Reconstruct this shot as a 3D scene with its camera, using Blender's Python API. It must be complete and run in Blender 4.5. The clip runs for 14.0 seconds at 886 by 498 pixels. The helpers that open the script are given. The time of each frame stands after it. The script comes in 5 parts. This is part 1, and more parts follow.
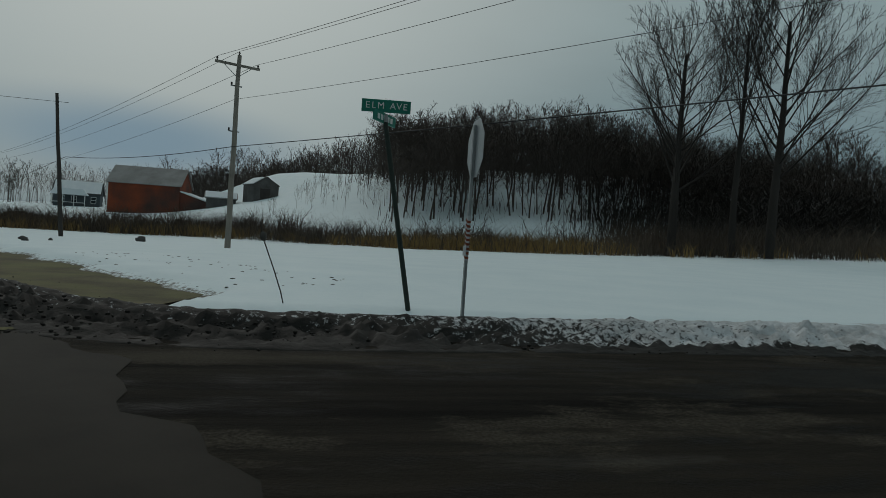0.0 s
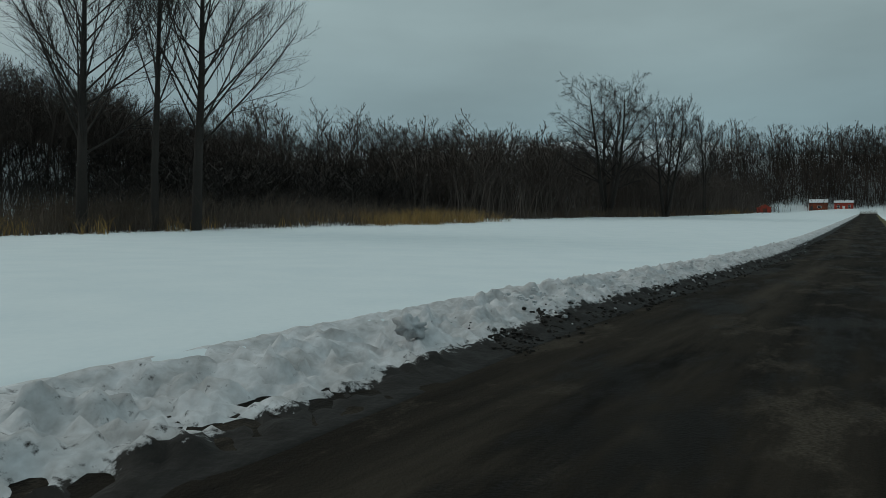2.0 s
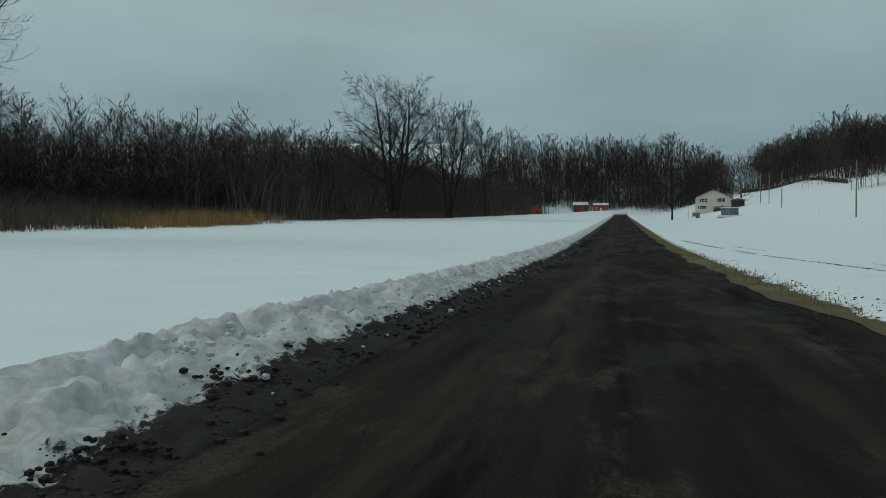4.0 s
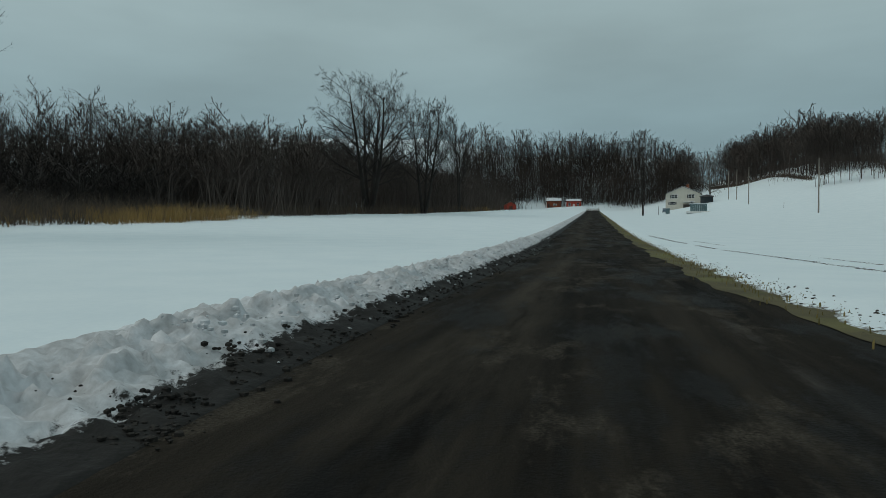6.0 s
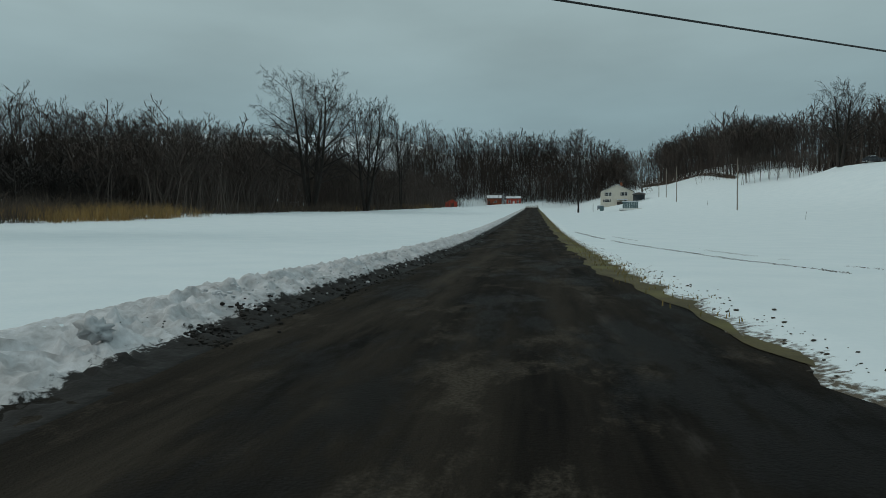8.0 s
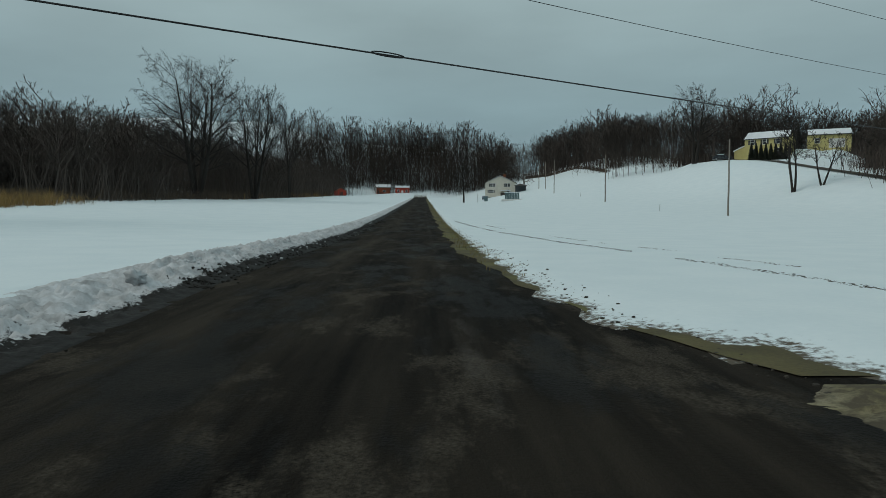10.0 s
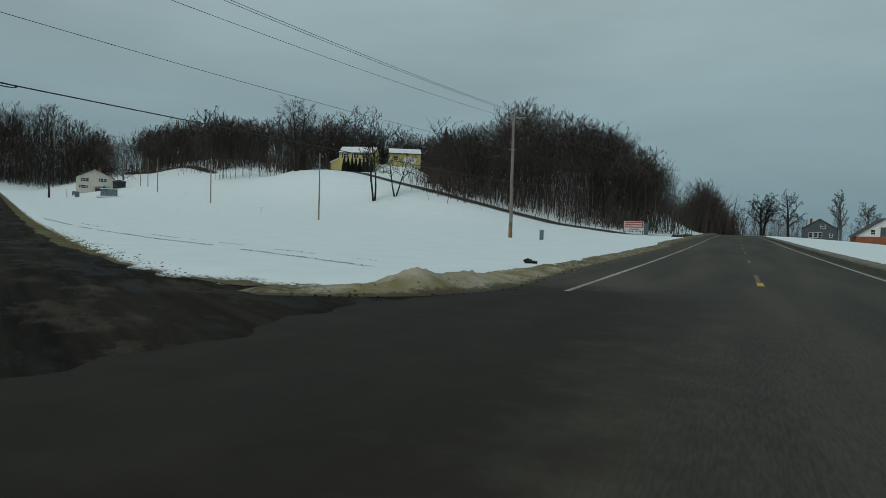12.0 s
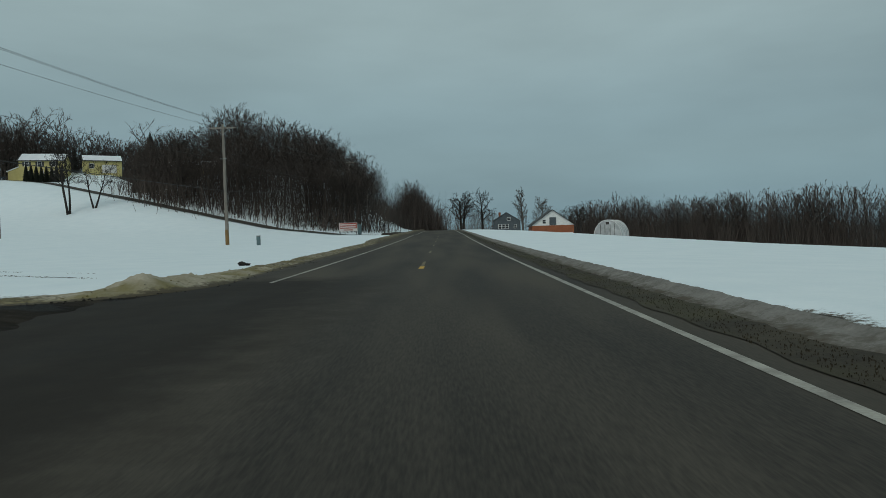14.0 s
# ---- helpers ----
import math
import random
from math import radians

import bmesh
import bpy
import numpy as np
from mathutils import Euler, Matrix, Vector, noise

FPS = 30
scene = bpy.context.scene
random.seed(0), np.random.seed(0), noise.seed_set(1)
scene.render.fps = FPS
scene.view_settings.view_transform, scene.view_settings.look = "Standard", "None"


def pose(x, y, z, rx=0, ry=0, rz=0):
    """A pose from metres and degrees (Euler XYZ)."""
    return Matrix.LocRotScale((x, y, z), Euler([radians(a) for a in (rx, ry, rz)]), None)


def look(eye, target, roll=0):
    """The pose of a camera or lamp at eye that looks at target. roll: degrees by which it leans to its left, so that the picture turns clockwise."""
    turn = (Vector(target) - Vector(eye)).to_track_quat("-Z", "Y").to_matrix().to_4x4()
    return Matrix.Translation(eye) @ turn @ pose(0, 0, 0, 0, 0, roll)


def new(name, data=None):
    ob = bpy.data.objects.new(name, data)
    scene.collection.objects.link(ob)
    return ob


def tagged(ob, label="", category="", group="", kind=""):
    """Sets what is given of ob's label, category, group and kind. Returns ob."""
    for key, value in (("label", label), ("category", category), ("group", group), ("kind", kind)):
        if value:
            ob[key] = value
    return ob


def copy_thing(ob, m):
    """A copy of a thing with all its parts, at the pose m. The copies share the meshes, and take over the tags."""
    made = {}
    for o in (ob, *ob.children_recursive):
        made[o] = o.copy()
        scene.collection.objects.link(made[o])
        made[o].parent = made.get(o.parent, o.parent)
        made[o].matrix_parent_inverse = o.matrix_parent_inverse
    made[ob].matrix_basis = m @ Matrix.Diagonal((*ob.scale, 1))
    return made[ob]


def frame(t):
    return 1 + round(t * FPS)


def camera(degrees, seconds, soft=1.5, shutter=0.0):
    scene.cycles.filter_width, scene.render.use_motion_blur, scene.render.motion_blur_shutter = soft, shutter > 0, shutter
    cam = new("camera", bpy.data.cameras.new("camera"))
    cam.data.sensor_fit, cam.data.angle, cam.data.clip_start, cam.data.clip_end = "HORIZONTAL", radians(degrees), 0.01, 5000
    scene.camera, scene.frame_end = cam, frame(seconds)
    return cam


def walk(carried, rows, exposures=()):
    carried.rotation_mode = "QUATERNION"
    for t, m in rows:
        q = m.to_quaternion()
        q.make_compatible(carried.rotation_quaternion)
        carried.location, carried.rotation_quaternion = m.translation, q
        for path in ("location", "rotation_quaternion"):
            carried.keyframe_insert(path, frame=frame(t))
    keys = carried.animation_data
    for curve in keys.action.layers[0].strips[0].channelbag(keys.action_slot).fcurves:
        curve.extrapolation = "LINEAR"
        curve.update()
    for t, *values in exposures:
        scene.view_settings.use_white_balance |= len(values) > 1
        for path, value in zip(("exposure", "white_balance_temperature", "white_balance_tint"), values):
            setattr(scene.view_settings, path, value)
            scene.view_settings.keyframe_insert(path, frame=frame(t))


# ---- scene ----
cam = camera(67.0, 14.0, 0.85)
# seconds, eye, (heading to the left of +y, pitch, lean) in degrees
PATH = [
    (0, (-3.81, 11.77, 1.26), (134.7, -0.95, 3.9)),
    (0.5, (-5.48, 10.99, 1.26), (124.6, -1.35, 2.66)),
    (1, (-7.32, 10.56, 1.26), (113.5, -1.7, 1.69)),
    (1.5, (-9.29, 10.57, 1.26), (101.67, -1.67, 1.3)),
    (2, (-11.1, 10.92, 1.26), (90.21, -1.17, 0.89)),
    (2.5, (-12.52, 11.43, 1.26), (81.41, -0.67, 0.39)),
    (3, (-13.61, 11.89, 1.26), (75.61, -0.67, 0.34)),
    (3.6, (-14.38, 12.17, 1.26), (73.3, -0.75, 0.2)),
    (4.4, (-14.72, 12.28, 1.26), (71.9, -0.9, 0.05)),
    (5.5, (-14.12, 12.05, 1.26), (70.99, -1.08, -0.06)),
    (6, (-13.67, 11.93, 1.26), (70.34, -1.21, 0.12)),
    (6.5, (-13.06, 11.77, 1.26), (69.25, -1.31, 0.05)),
    (7, (-12.22, 11.53, 1.26), (68.02, -1.28, -0.07)),
    (8.25, (-10.25, 10.76, 1.26), (64.7, -1.5, -0.1)),
    (9.5, (-7.72, 9.51, 1.26), (60.29, -1.87, -0.09)),
    (10, (-6.3, 8.74, 1.26), (55.98, -2.41, 0.19)),
    (10.5, (-4.75, 7.7, 1.26), (46.5, -2.19, 0.9)),
    (11, (-3.17, 6.53, 1.26), (40.24, -2.15, 1.36)),
    (11.5, (-1.73, 5.18, 1.26), (33.21, -2.01, 1.54)),
    (12, (-0.57, 3.84, 1.26), (23.53, -1.78, 1.48)),
    (12.5, (0.22, 2.49, 1.26), (14.45, -1.65, 0.94)),
    (13, (0.68, 1.28, 1.26), (6.46, -1.7, -0.26)),
    (13.5, (0.82, 0.47, 1.26), (1.97, -1.68, -1.34)),
    (14, (0.86, 0.0, 1.26), (0.16, -1.56, -1.78)),
]


def aimed(eye, turn):
    yaw, pitch = radians(turn[0]), radians(turn[1])
    ahead = Vector((-math.sin(yaw) * math.cos(pitch), math.cos(yaw) * math.cos(pitch), math.sin(pitch)))
    return look(eye, Vector(eye) + ahead, turn[2])


EXPOSURES = [(0.0, -0.62), (0.5, -0.5), (1.5, -0.25), (3.0, 0.02), (9.5, 0.06), (14.0, 0.03)]
walk(cam, [(t, aimed(eye, turn)) for t, eye, turn in PATH], EXPOSURES)

# ---- world and light: an overcast winter afternoon, brighter and warmer towards the low sun ----
SUN_AZ, SUN_EL = radians(158), radians(36)
SUN_DIR = Vector((-math.sin(SUN_AZ) * math.cos(SUN_EL), math.cos(SUN_AZ) * math.cos(SUN_EL), math.sin(SUN_EL)))


def sky_world():
    world = bpy.data.worlds.new("overcast_sky")
    world.use_nodes = True
    scene.world = world
    nt = world.node_tree
    nt.nodes.clear()
    N, L = nt.nodes.new, nt.links.new
    sky = N("ShaderNodeTexSky")
    sky.sky_type = "NISHITA"
    sky.sun_disc = False
    sky.sun_elevation = SUN_EL
    sky.sun_rotation = -SUN_AZ
    sky.dust_density = 3.0
    sat = N("ShaderNodeHueSaturation")
    sat.inputs["Saturation"].default_value = 0.45
    sat.inputs["Value"].default_value = 0.045
    L(sky.outputs["Color"], sat.inputs["Color"])
    geo = N("ShaderNodeTexCoord")
    norm = N("ShaderNodeVectorMath")
    norm.operation = "NORMALIZE"
    L(geo.outputs["Generated"], norm.inputs[0])
    sep = N("ShaderNodeSeparateXYZ")
    L(norm.outputs["Vector"], sep.inputs[0])
    ramp = N("ShaderNodeValToRGB")
    ramp.color_ramp.interpolation = "EASE"
    e = ramp.color_ramp.elements
    e[0].position, e[0].color = 0.0, (0.205, 0.32, 0.365, 1)
    e[1].position, e[1].color = 1.0, (0.39, 0.47, 0.48, 1)
    m = e.new(0.12)
    m.color = (0.233, 0.345, 0.378, 1)
    m = e.new(0.32)
    m.color = (0.312, 0.42, 0.435, 1)
    L(sep.outputs["Z"], ramp.inputs["Fac"])
    # broad cloud billows, stretched along the horizon
    mapn = N("ShaderNodeMapping")
    mapn.inputs["Scale"].default_value = (1.4, 1.4, 5.0)
    L(norm.outputs["Vector"], mapn.inputs["Vector"])
    noi = N("ShaderNodeTexNoise")
    noi.inputs["Scale"].default_value = 1.6
    noi.inputs["Detail"].default_value = 5.0
    noi.inputs["Roughness"].default_value = 0.5
    L(mapn.outputs["Vector"], noi.inputs["Vector"])
    cl = N("ShaderNodeMapRange")
    cl.inputs["From Min"].default_value, cl.inputs["From Max"].default_value = 0.3, 0.7
    cl.inputs["To Min"].default_value, cl.inputs["To Max"].default_value = 0.88, 1.12
    L(noi.outputs["Fac"], cl.inputs["Value"])
    mul = N("ShaderNodeVectorMath")
    mul.operation = "SCALE"
    L(ramp.outputs["Color"], mul.inputs[0])
    L(cl.outputs["Result"], mul.inputs["Scale"])
    # the glow of the veiled sun
    dot = N("ShaderNodeVectorMath")
    dot.operation = "DOT_PRODUCT"
    dot.inputs[1].default_value = SUN_DIR
    L(norm.outputs["Vector"], dot.inputs[0])
    gl = N("ShaderNodeMapRange")
    gl.interpolation_type = "SMOOTHSTEP"
    gl.inputs["From Min"].default_value, gl.inputs["From Max"].default_value = 0.72, 1.0
    L(dot.outputs["Value"], gl.inputs["Value"])
    warm = N("ShaderNodeMix")
    warm.data_type = "RGBA"
    warm.inputs["B"].default_value = (0.62, 0.70, 0.68, 1)
    L(gl.outputs["Result"], warm.inputs["Factor"])
    L(mul.outputs["Vector"], warm.inputs["A"])
    mix = N("ShaderNodeMix")
    mix.data_type = "RGBA"
    mix.inputs["Factor"].default_value = 0.85
    L(sat.outputs["Color"], mix.inputs["A"])
    L(warm.outputs["Result"], mix.inputs["B"])
    # a thin blue break in the cloud low in the south
    low = N("ShaderNodeVectorMath")
    low.operation = "DISTANCE"
    low.inputs[1].default_value = (-0.345, -0.93, 0.105)
    flat = N("ShaderNodeMapping")
    flat.inputs["Scale"].default_value = (1.0, 1.0, 4.0)
    flat.inputs["Location"].default_value = (0.0, 0.0, -0.315)
    L(norm.outputs["Vector"], flat.inputs["Vector"])
    L(flat.outputs["Vector"], low.inputs[0])
    gap = N("ShaderNodeMapRange")
    gap.interpolation_type = "SMOOTHSTEP"
    gap.inputs["From Min"].default_value, gap.inputs["From Max"].default_value = 0.30, 0.04
    gap.inputs["To Max"].default_value = 0.75
    L(low.outputs["Value"], gap.inputs["Value"])
    blue = N("ShaderNodeMix")
    blue.data_type = "RGBA"
    blue.inputs["B"].default_value = (0.20, 0.33, 0.44, 1)
    L(gap.outputs["Result"], blue.inputs["Factor"])
    L(mix.outputs["Result"], blue.inputs["A"])
    mix = blue
    bg = N("ShaderNodeBackground")
    bg.inputs["Strength"].default_value = 1.0
    L(mix.outputs["Result"], bg.inputs["Color"])
    out = N("ShaderNodeOutputWorld")
    L(bg.outputs["Background"], out.inputs["Surface"])


sky_world()
sun = new("sun", bpy.data.lights.new("sun", "SUN"))
sun.data.energy, sun.data.angle, sun.data.color = 0.5, radians(25), (1.0, 0.95, 0.88)
sun.matrix_world = look(SUN_DIR * 300, (0, 0, 0))

# ---- materials ----


def material(name, c1, c2, scale=3.0, rough=0.9, bump=0.0, fine=40.0, c3=None, patch=0.25, metal=0.0, space="Object", spread=0.15, contrast=(0.35, 0.65), spec=0.3, stretch=None, edge=(0.48, 0.68)):
    """Two colours mixed by noise at two scales, a third in large patches, with fine relief."""
    m = bpy.data.materials.new(name)
    m.use_nodes = True
    nt = m.node_tree
    N, L = nt.nodes.new, nt.links.new
    b = nt.nodes["Principled BSDF"]
    co = N("ShaderNodeTexCoord")
    where = co.outputs[space]
    if stretch:
        turned = N("ShaderNodeMapping")
        turned.inputs["Rotation"].default_value = (0, 0, radians(stretch[0]))
        drawn = N("ShaderNodeMapping")
        drawn.inputs["Scale"].default_value = (1, stretch[1], 1)
        L(where, turned.inputs["Vector"])
        L(turned.outputs["Vector"], drawn.inputs["Vector"])
        where = drawn.outputs["Vector"]
    n1 = N("ShaderNodeTexNoise")
    n1.inputs["Scale"].default_value, n1.inputs["Detail"].default_value = scale, 6.0
    n2 = N("ShaderNodeTexNoise")
    n2.inputs["Scale"].default_value, n2.inputs["Detail"].default_value = fine, 4.0
    for n in (n1, n2):
        L(where, n.inputs["Vector"])
    add = N("ShaderNodeMath")
    add.operation = "MULTIPLY_ADD"
    add.inputs[1].default_value = 0.35
    L(n2.outputs["Fac"], add.inputs[0])
    sc = N("ShaderNodeMath")
    sc.operation = "MULTIPLY"
    sc.inputs[1].default_value = 0.65
    L(n1.outputs["Fac"], sc.inputs[0])
    L(sc.outputs[0], add.inputs[2])
    mr = N("ShaderNodeMapRange")
    mr.inputs["From Min"].default_value, mr.inputs["From Max"].default_value = contrast
    L(add.outputs[0], mr.inputs["Value"])
    mix = N("ShaderNodeMix")
    mix.data_type = "RGBA"
    mix.inputs["A"].default_value, mix.inputs["B"].default_value = (*c1, 1), (*c2, 1)
    L(mr.outputs["Result"], mix.inputs["Factor"])
    col = mix.outputs["Result"]
    if c3:
        n3 = N("ShaderNodeTexNoise")
        n3.inputs["Scale"].default_value, n3.inputs["Detail"].default_value = patch, 5.0
        L(where, n3.inputs["Vector"])
        m3 = N("ShaderNodeMapRange")
        m3.inputs["From Min"].default_value, m3.inputs["From Max"].default_value = edge
        L(n3.outputs["Fac"], m3.inputs["Value"])
        x3 = N("ShaderNodeMix")
        x3.data_type = "RGBA"
        L(m3.outputs["Result"], x3.inputs["Factor"])
        L(col, x3.inputs["A"])
        x3.inputs["B"].default_value = (*c3, 1)
        col = x3.outputs["Result"]
    L(col, b.inputs["Base Color"])
    rr = N("ShaderNodeMapRange")
    rr.inputs["To Min"].default_value, rr.inputs["To Max"].default_value = max(rough - spread, 0.05), min(rough + spread * 0.6, 1)
    L(n1.outputs["Fac"], rr.inputs["Value"])
    L(rr.outputs["Result"], b.inputs["Roughness"])
    b.inputs["Metallic"].default_value = metal
    b.inputs["Specular IOR Level"].default_value = spec
    if bump:
        bp = N("ShaderNodeBump")
        bp.inputs["Strength"].default_value, bp.inputs["Distance"].default_value = 0.6, bump
        L(add.outputs[0], bp.inputs["Height"])
        L(bp.outputs["Normal"], b.inputs["Normal"])
    return m


def with_dirt(m, dirt, dirt2, scale=7.0, sharp=(0.82, 1.12)):
    """Adds soil to a snow material by the mesh's own soil layer, broken up by noise."""
    nt = m.node_tree
    N, L = nt.nodes.new, nt.links.new
    b = nt.nodes["Principled BSDF"]
    old = b.inputs["Base Color"].links[0].from_socket
    at = N("ShaderNodeAttribute")
    at.attribute_name = "soil"
    co = N("ShaderNodeTexCoord")
    n = N("ShaderNodeTexNoise")
    n.inputs["Scale"].default_value, n.inputs["Detail"].default_value, n.inputs["Roughness"].default_value = scale, 8.0, 0.65
    L(co.outputs["Object"], n.inputs["Vector"])
    su = N("ShaderNodeMath")
    su.operation = "ADD"
    L(at.outputs["Fac"], su.inputs[0])
    L(n.outputs["Fac"], su.inputs[1])
    mr = N("ShaderNodeMapRange")
    mr.inputs["From Min"].default_value, mr.inputs["From Max"].default_value = sharp
    L(su.outputs[0], mr.inputs["Value"])
    dm = N("ShaderNodeMix")
    dm.data_type = "RGBA"
    dm.inputs["A"].default_value, dm.inputs["B"].default_value = (*dirt, 1), (*dirt2, 1)
    L(n.outputs["Fac"], dm.inputs["Factor"])
    x = N("ShaderNodeMix")
    x.data_type = "RGBA"
    L(mr.outputs["Result"], x.inputs["Factor"])
    L(old, x.inputs["A"])
    L(dm.outputs["Result"], x.inputs["B"])
    L(x.outputs["Result"], b.inputs["Base Color"])
    return m


def side_road_surface():
    """Dark wet asphalt: long streaks, crisp worn patches, a dry brown strip between the wheel tracks and a salted line."""
    m = bpy.data.materials.new("wet_patched_asphalt")
    m.use_nodes = True
    nt = m.node_tree
    N, L = nt.nodes.new, nt.links.new
    b = nt.nodes["Principled BSDF"]
    co, turned = N("ShaderNodeTexCoord"), N("ShaderNodeMapping")
    turned.inputs["Rotation"].default_value = (0, 0, radians(-57.7))
    L(co.outputs["Object"], turned.inputs["Vector"])

    def field(scale, along, detail, rough, low, high):
        drawn, n, r = N("ShaderNodeMapping"), N("ShaderNodeTexNoise"), N("ShaderNodeMapRange")
        drawn.inputs["Scale"].default_value = (1, along, 1)
        L(turned.outputs["Vector"], drawn.inputs["Vector"])
        n.inputs["Scale"].default_value, n.inputs["Detail"].default_value, n.inputs["Roughness"].default_value = scale, detail, rough
        L(drawn.outputs["Vector"], n.inputs["Vector"])
        r.inputs["From Min"].default_value, r.inputs["From Max"].default_value = low, high
        L(n.outputs["Fac"], r.inputs["Value"])
        return r.outputs["Result"]

    def mixed(factor, a, c):
        x = N("ShaderNodeMix")
        x.data_type = "RGBA"
        L(factor, x.inputs["Factor"])
        if isinstance(a, tuple):
            x.inputs["A"].default_value = (*a, 1)
        else:
            L(a, x.inputs["A"])
        x.inputs["B"].default_value = (*c, 1)
        return x.outputs["Result"]

    def times(*sockets):
        out = sockets[0]
        for k in sockets[1:]:
            p = N("ShaderNodeMath")
            p.operation = "MULTIPLY"
            L(out, p.inputs[0])
            if isinstance(k, float):
                p.inputs[1].default_value = k
            else:
                L(k, p.inputs[1])
            out = p.outputs[0]
        return out

    sep = N("ShaderNodeSeparateXYZ")
    L(turned.outputs["Vector"], sep.inputs[0])

    def lane(at, half):
        d, a, r = N("ShaderNodeMath"), N("ShaderNodeMath"), N("ShaderNodeMapRange")
        d.operation, a.operation, r.interpolation_type = "SUBTRACT", "ABSOLUTE", "SMOOTHSTEP"
        d.inputs[1].default_value = at
        L(sep.outputs["X"], d.inputs[0])
        L(d.outputs[0], a.inputs[0])
        r.inputs["From Min"].default_value, r.inputs["From Max"].default_value = half, 0.0
        L(a.outputs[0], r.inputs["Value"])
        return r.outputs["Result"]

    streak = field(2.2, 0.06, 7.0, 0.65, 0.36, 0.66)
    worn = field(0.9, 0.4, 9.0, 0.72, 0.53, 0.60)
    wet = field(0.7, 0.3, 9.0, 0.7, 0.50, 0.58)
    grain = field(38.0, 1.0, 3.0, 0.6, 0.3, 0.7)
    col = mixed(streak, (0.0080, 0.0068, 0.0056), (0.032, 0.0268, 0.0205))
    col = mixed(times(worn, grain, 0.95), col, (0.078, 0.067, 0.052))
    col = mixed(times(lane(1.7, 0.95), field(1.4, 0.12, 8.0, 0.7, 0.38, 0.6), 0.75), col, (0.062, 0.053, 0.041))
    col = mixed(times(lane(4.45, 0.16), field(2.0, 0.25, 7.0, 0.75, 0.46, 0.62), 0.45), col, (0.105, 0.098, 0.088))
    col = mixed(times(wet, 0.7), col, (0.0055, 0.0050, 0.0045))
    L(col, b.inputs["Base Color"])
    rr = N("ShaderNodeMapRange")
    rr.inputs["To Min"].default_value, rr.inputs["To Max"].default_value = 0.92, 0.62
    L(wet, rr.inputs["Value"])
    L(rr.outputs["Result"], b.inputs["Roughness"])
    b.inputs["Specular IOR Level"].default_value = 0.05
    bp = N("ShaderNodeBump")
    bp.inputs["Strength"].default_value, bp.inputs["Distance"].default_value = 0.6, 0.012
    L(grain, bp.inputs["Height"])
    L(bp.outputs["Normal"], b.inputs["Normal"])
    return m


SNOW = with_dirt(material("snow", (0.77, 0.85, 0.87), (0.71, 0.80, 0.83), 0.6, 0.75, 0.02, 9.0, spec=0.2), (0.035, 0.028, 0.020), (0.14, 0.115, 0.08), 9.0, (0.93, 1.08))
BANK = with_dirt(material("ploughed_snow", (0.66, 0.68, 0.70), (0.36, 0.365, 0.365), 3.0, 0.8, 0.06, 14.0, spec=0.2), (0.005, 0.0046, 0.0042), (0.028, 0.026, 0.023), 11.0, (0.90, 1.02))
SANDY = with_dirt(material("sandy_snow", (0.40, 0.365, 0.285), (0.23, 0.205, 0.135), 1.3, 0.85, 0.03, 12.0, c3=(0.19, 0.165, 0.075), patch=0.8, spec=0.15, edge=(0.42, 0.60)), (0.030, 0.026, 0.019), (0.12, 0.10, 0.065), 7.0, (0.86, 1.08))
GRIT = with_dirt(material("gritty_grey_snow", (0.25, 0.24, 0.22), (0.14, 0.135, 0.12), 1.6, 0.9, 0.03, 16.0, spec=0.1), (0.05, 0.045, 0.035), (0.12, 0.105, 0.08), 4.0)
ASPHALT = material("worn_asphalt", (0.030, 0.0275, 0.023), (0.074, 0.066, 0.053), 0.75, 0.85, 0.004, 45.0, c3=(0.078, 0.069, 0.052), patch=0.35, spec=0.15, contrast=(0.38, 0.62), stretch=(0, 0.12))
ASPHALT = with_dirt(ASPHALT, (0.008, 0.0068, 0.0055), (0.036, 0.030, 0.0225), 1.3, (0.70, 1.22))
WETROAD = side_road_surface()
LINE = material("worn_white_line", (0.42, 0.41, 0.35), (0.20, 0.19, 0.165), 2.0, 0.7, 0.0, 30.0)
YELLOW = material("yellow_road_paint", (0.62, 0.36, 0.03), (0.42, 0.25, 0.04), 4.0, 0.7, 0.0, 30.0)
FADED = material("faded_yellow_paint", (0.17, 0.125, 0.055), (0.10, 0.09, 0.07), 1.2, 0.75, 0.0, 25.0)
DIRT = material("road_dirt", (0.030, 0.027, 0.023), (0.075, 0.066, 0.052), 1.8, 0.95, 0.03, 18.0)
DARKTURF = material("brown_dead_turf", (0.050, 0.041, 0.023), (0.026, 0.022, 0.015), 0.9, 0.95, 0.02, 22.0, c3=(0.048, 0.046, 0.019), patch=0.5)
TURF = material("dead_turf", (0.120, 0.100, 0.040), (0.055, 0.048, 0.026), 0.9, 0.95, 0.02, 22.0, c3=(0.13, 0.125, 0.04), patch=0.5)
CLOD = material("wet_black_soil", (0.010, 0.009, 0.008), (0.034, 0.030, 0.025), 2.5, 0.95, 0.0, 22.0)
BLADE = material("straw_grass", (0.23, 0.18, 0.065), (0.13, 0.105, 0.04), 0.6, 0.9, 0.0, 8.0)
REED = material("dry_reeds", (0.33, 0.205, 0.068), (0.17, 0.11, 0.046), 0.12, 0.9, 0.0, 2.5, c3=(0.10, 0.068, 0.038), patch=0.05)
BRUSH = material("bare_brush", (0.110, 0.082, 0.060), (0.048, 0.037, 0.029), 0.2, 0.9, 0.0, 3.0)
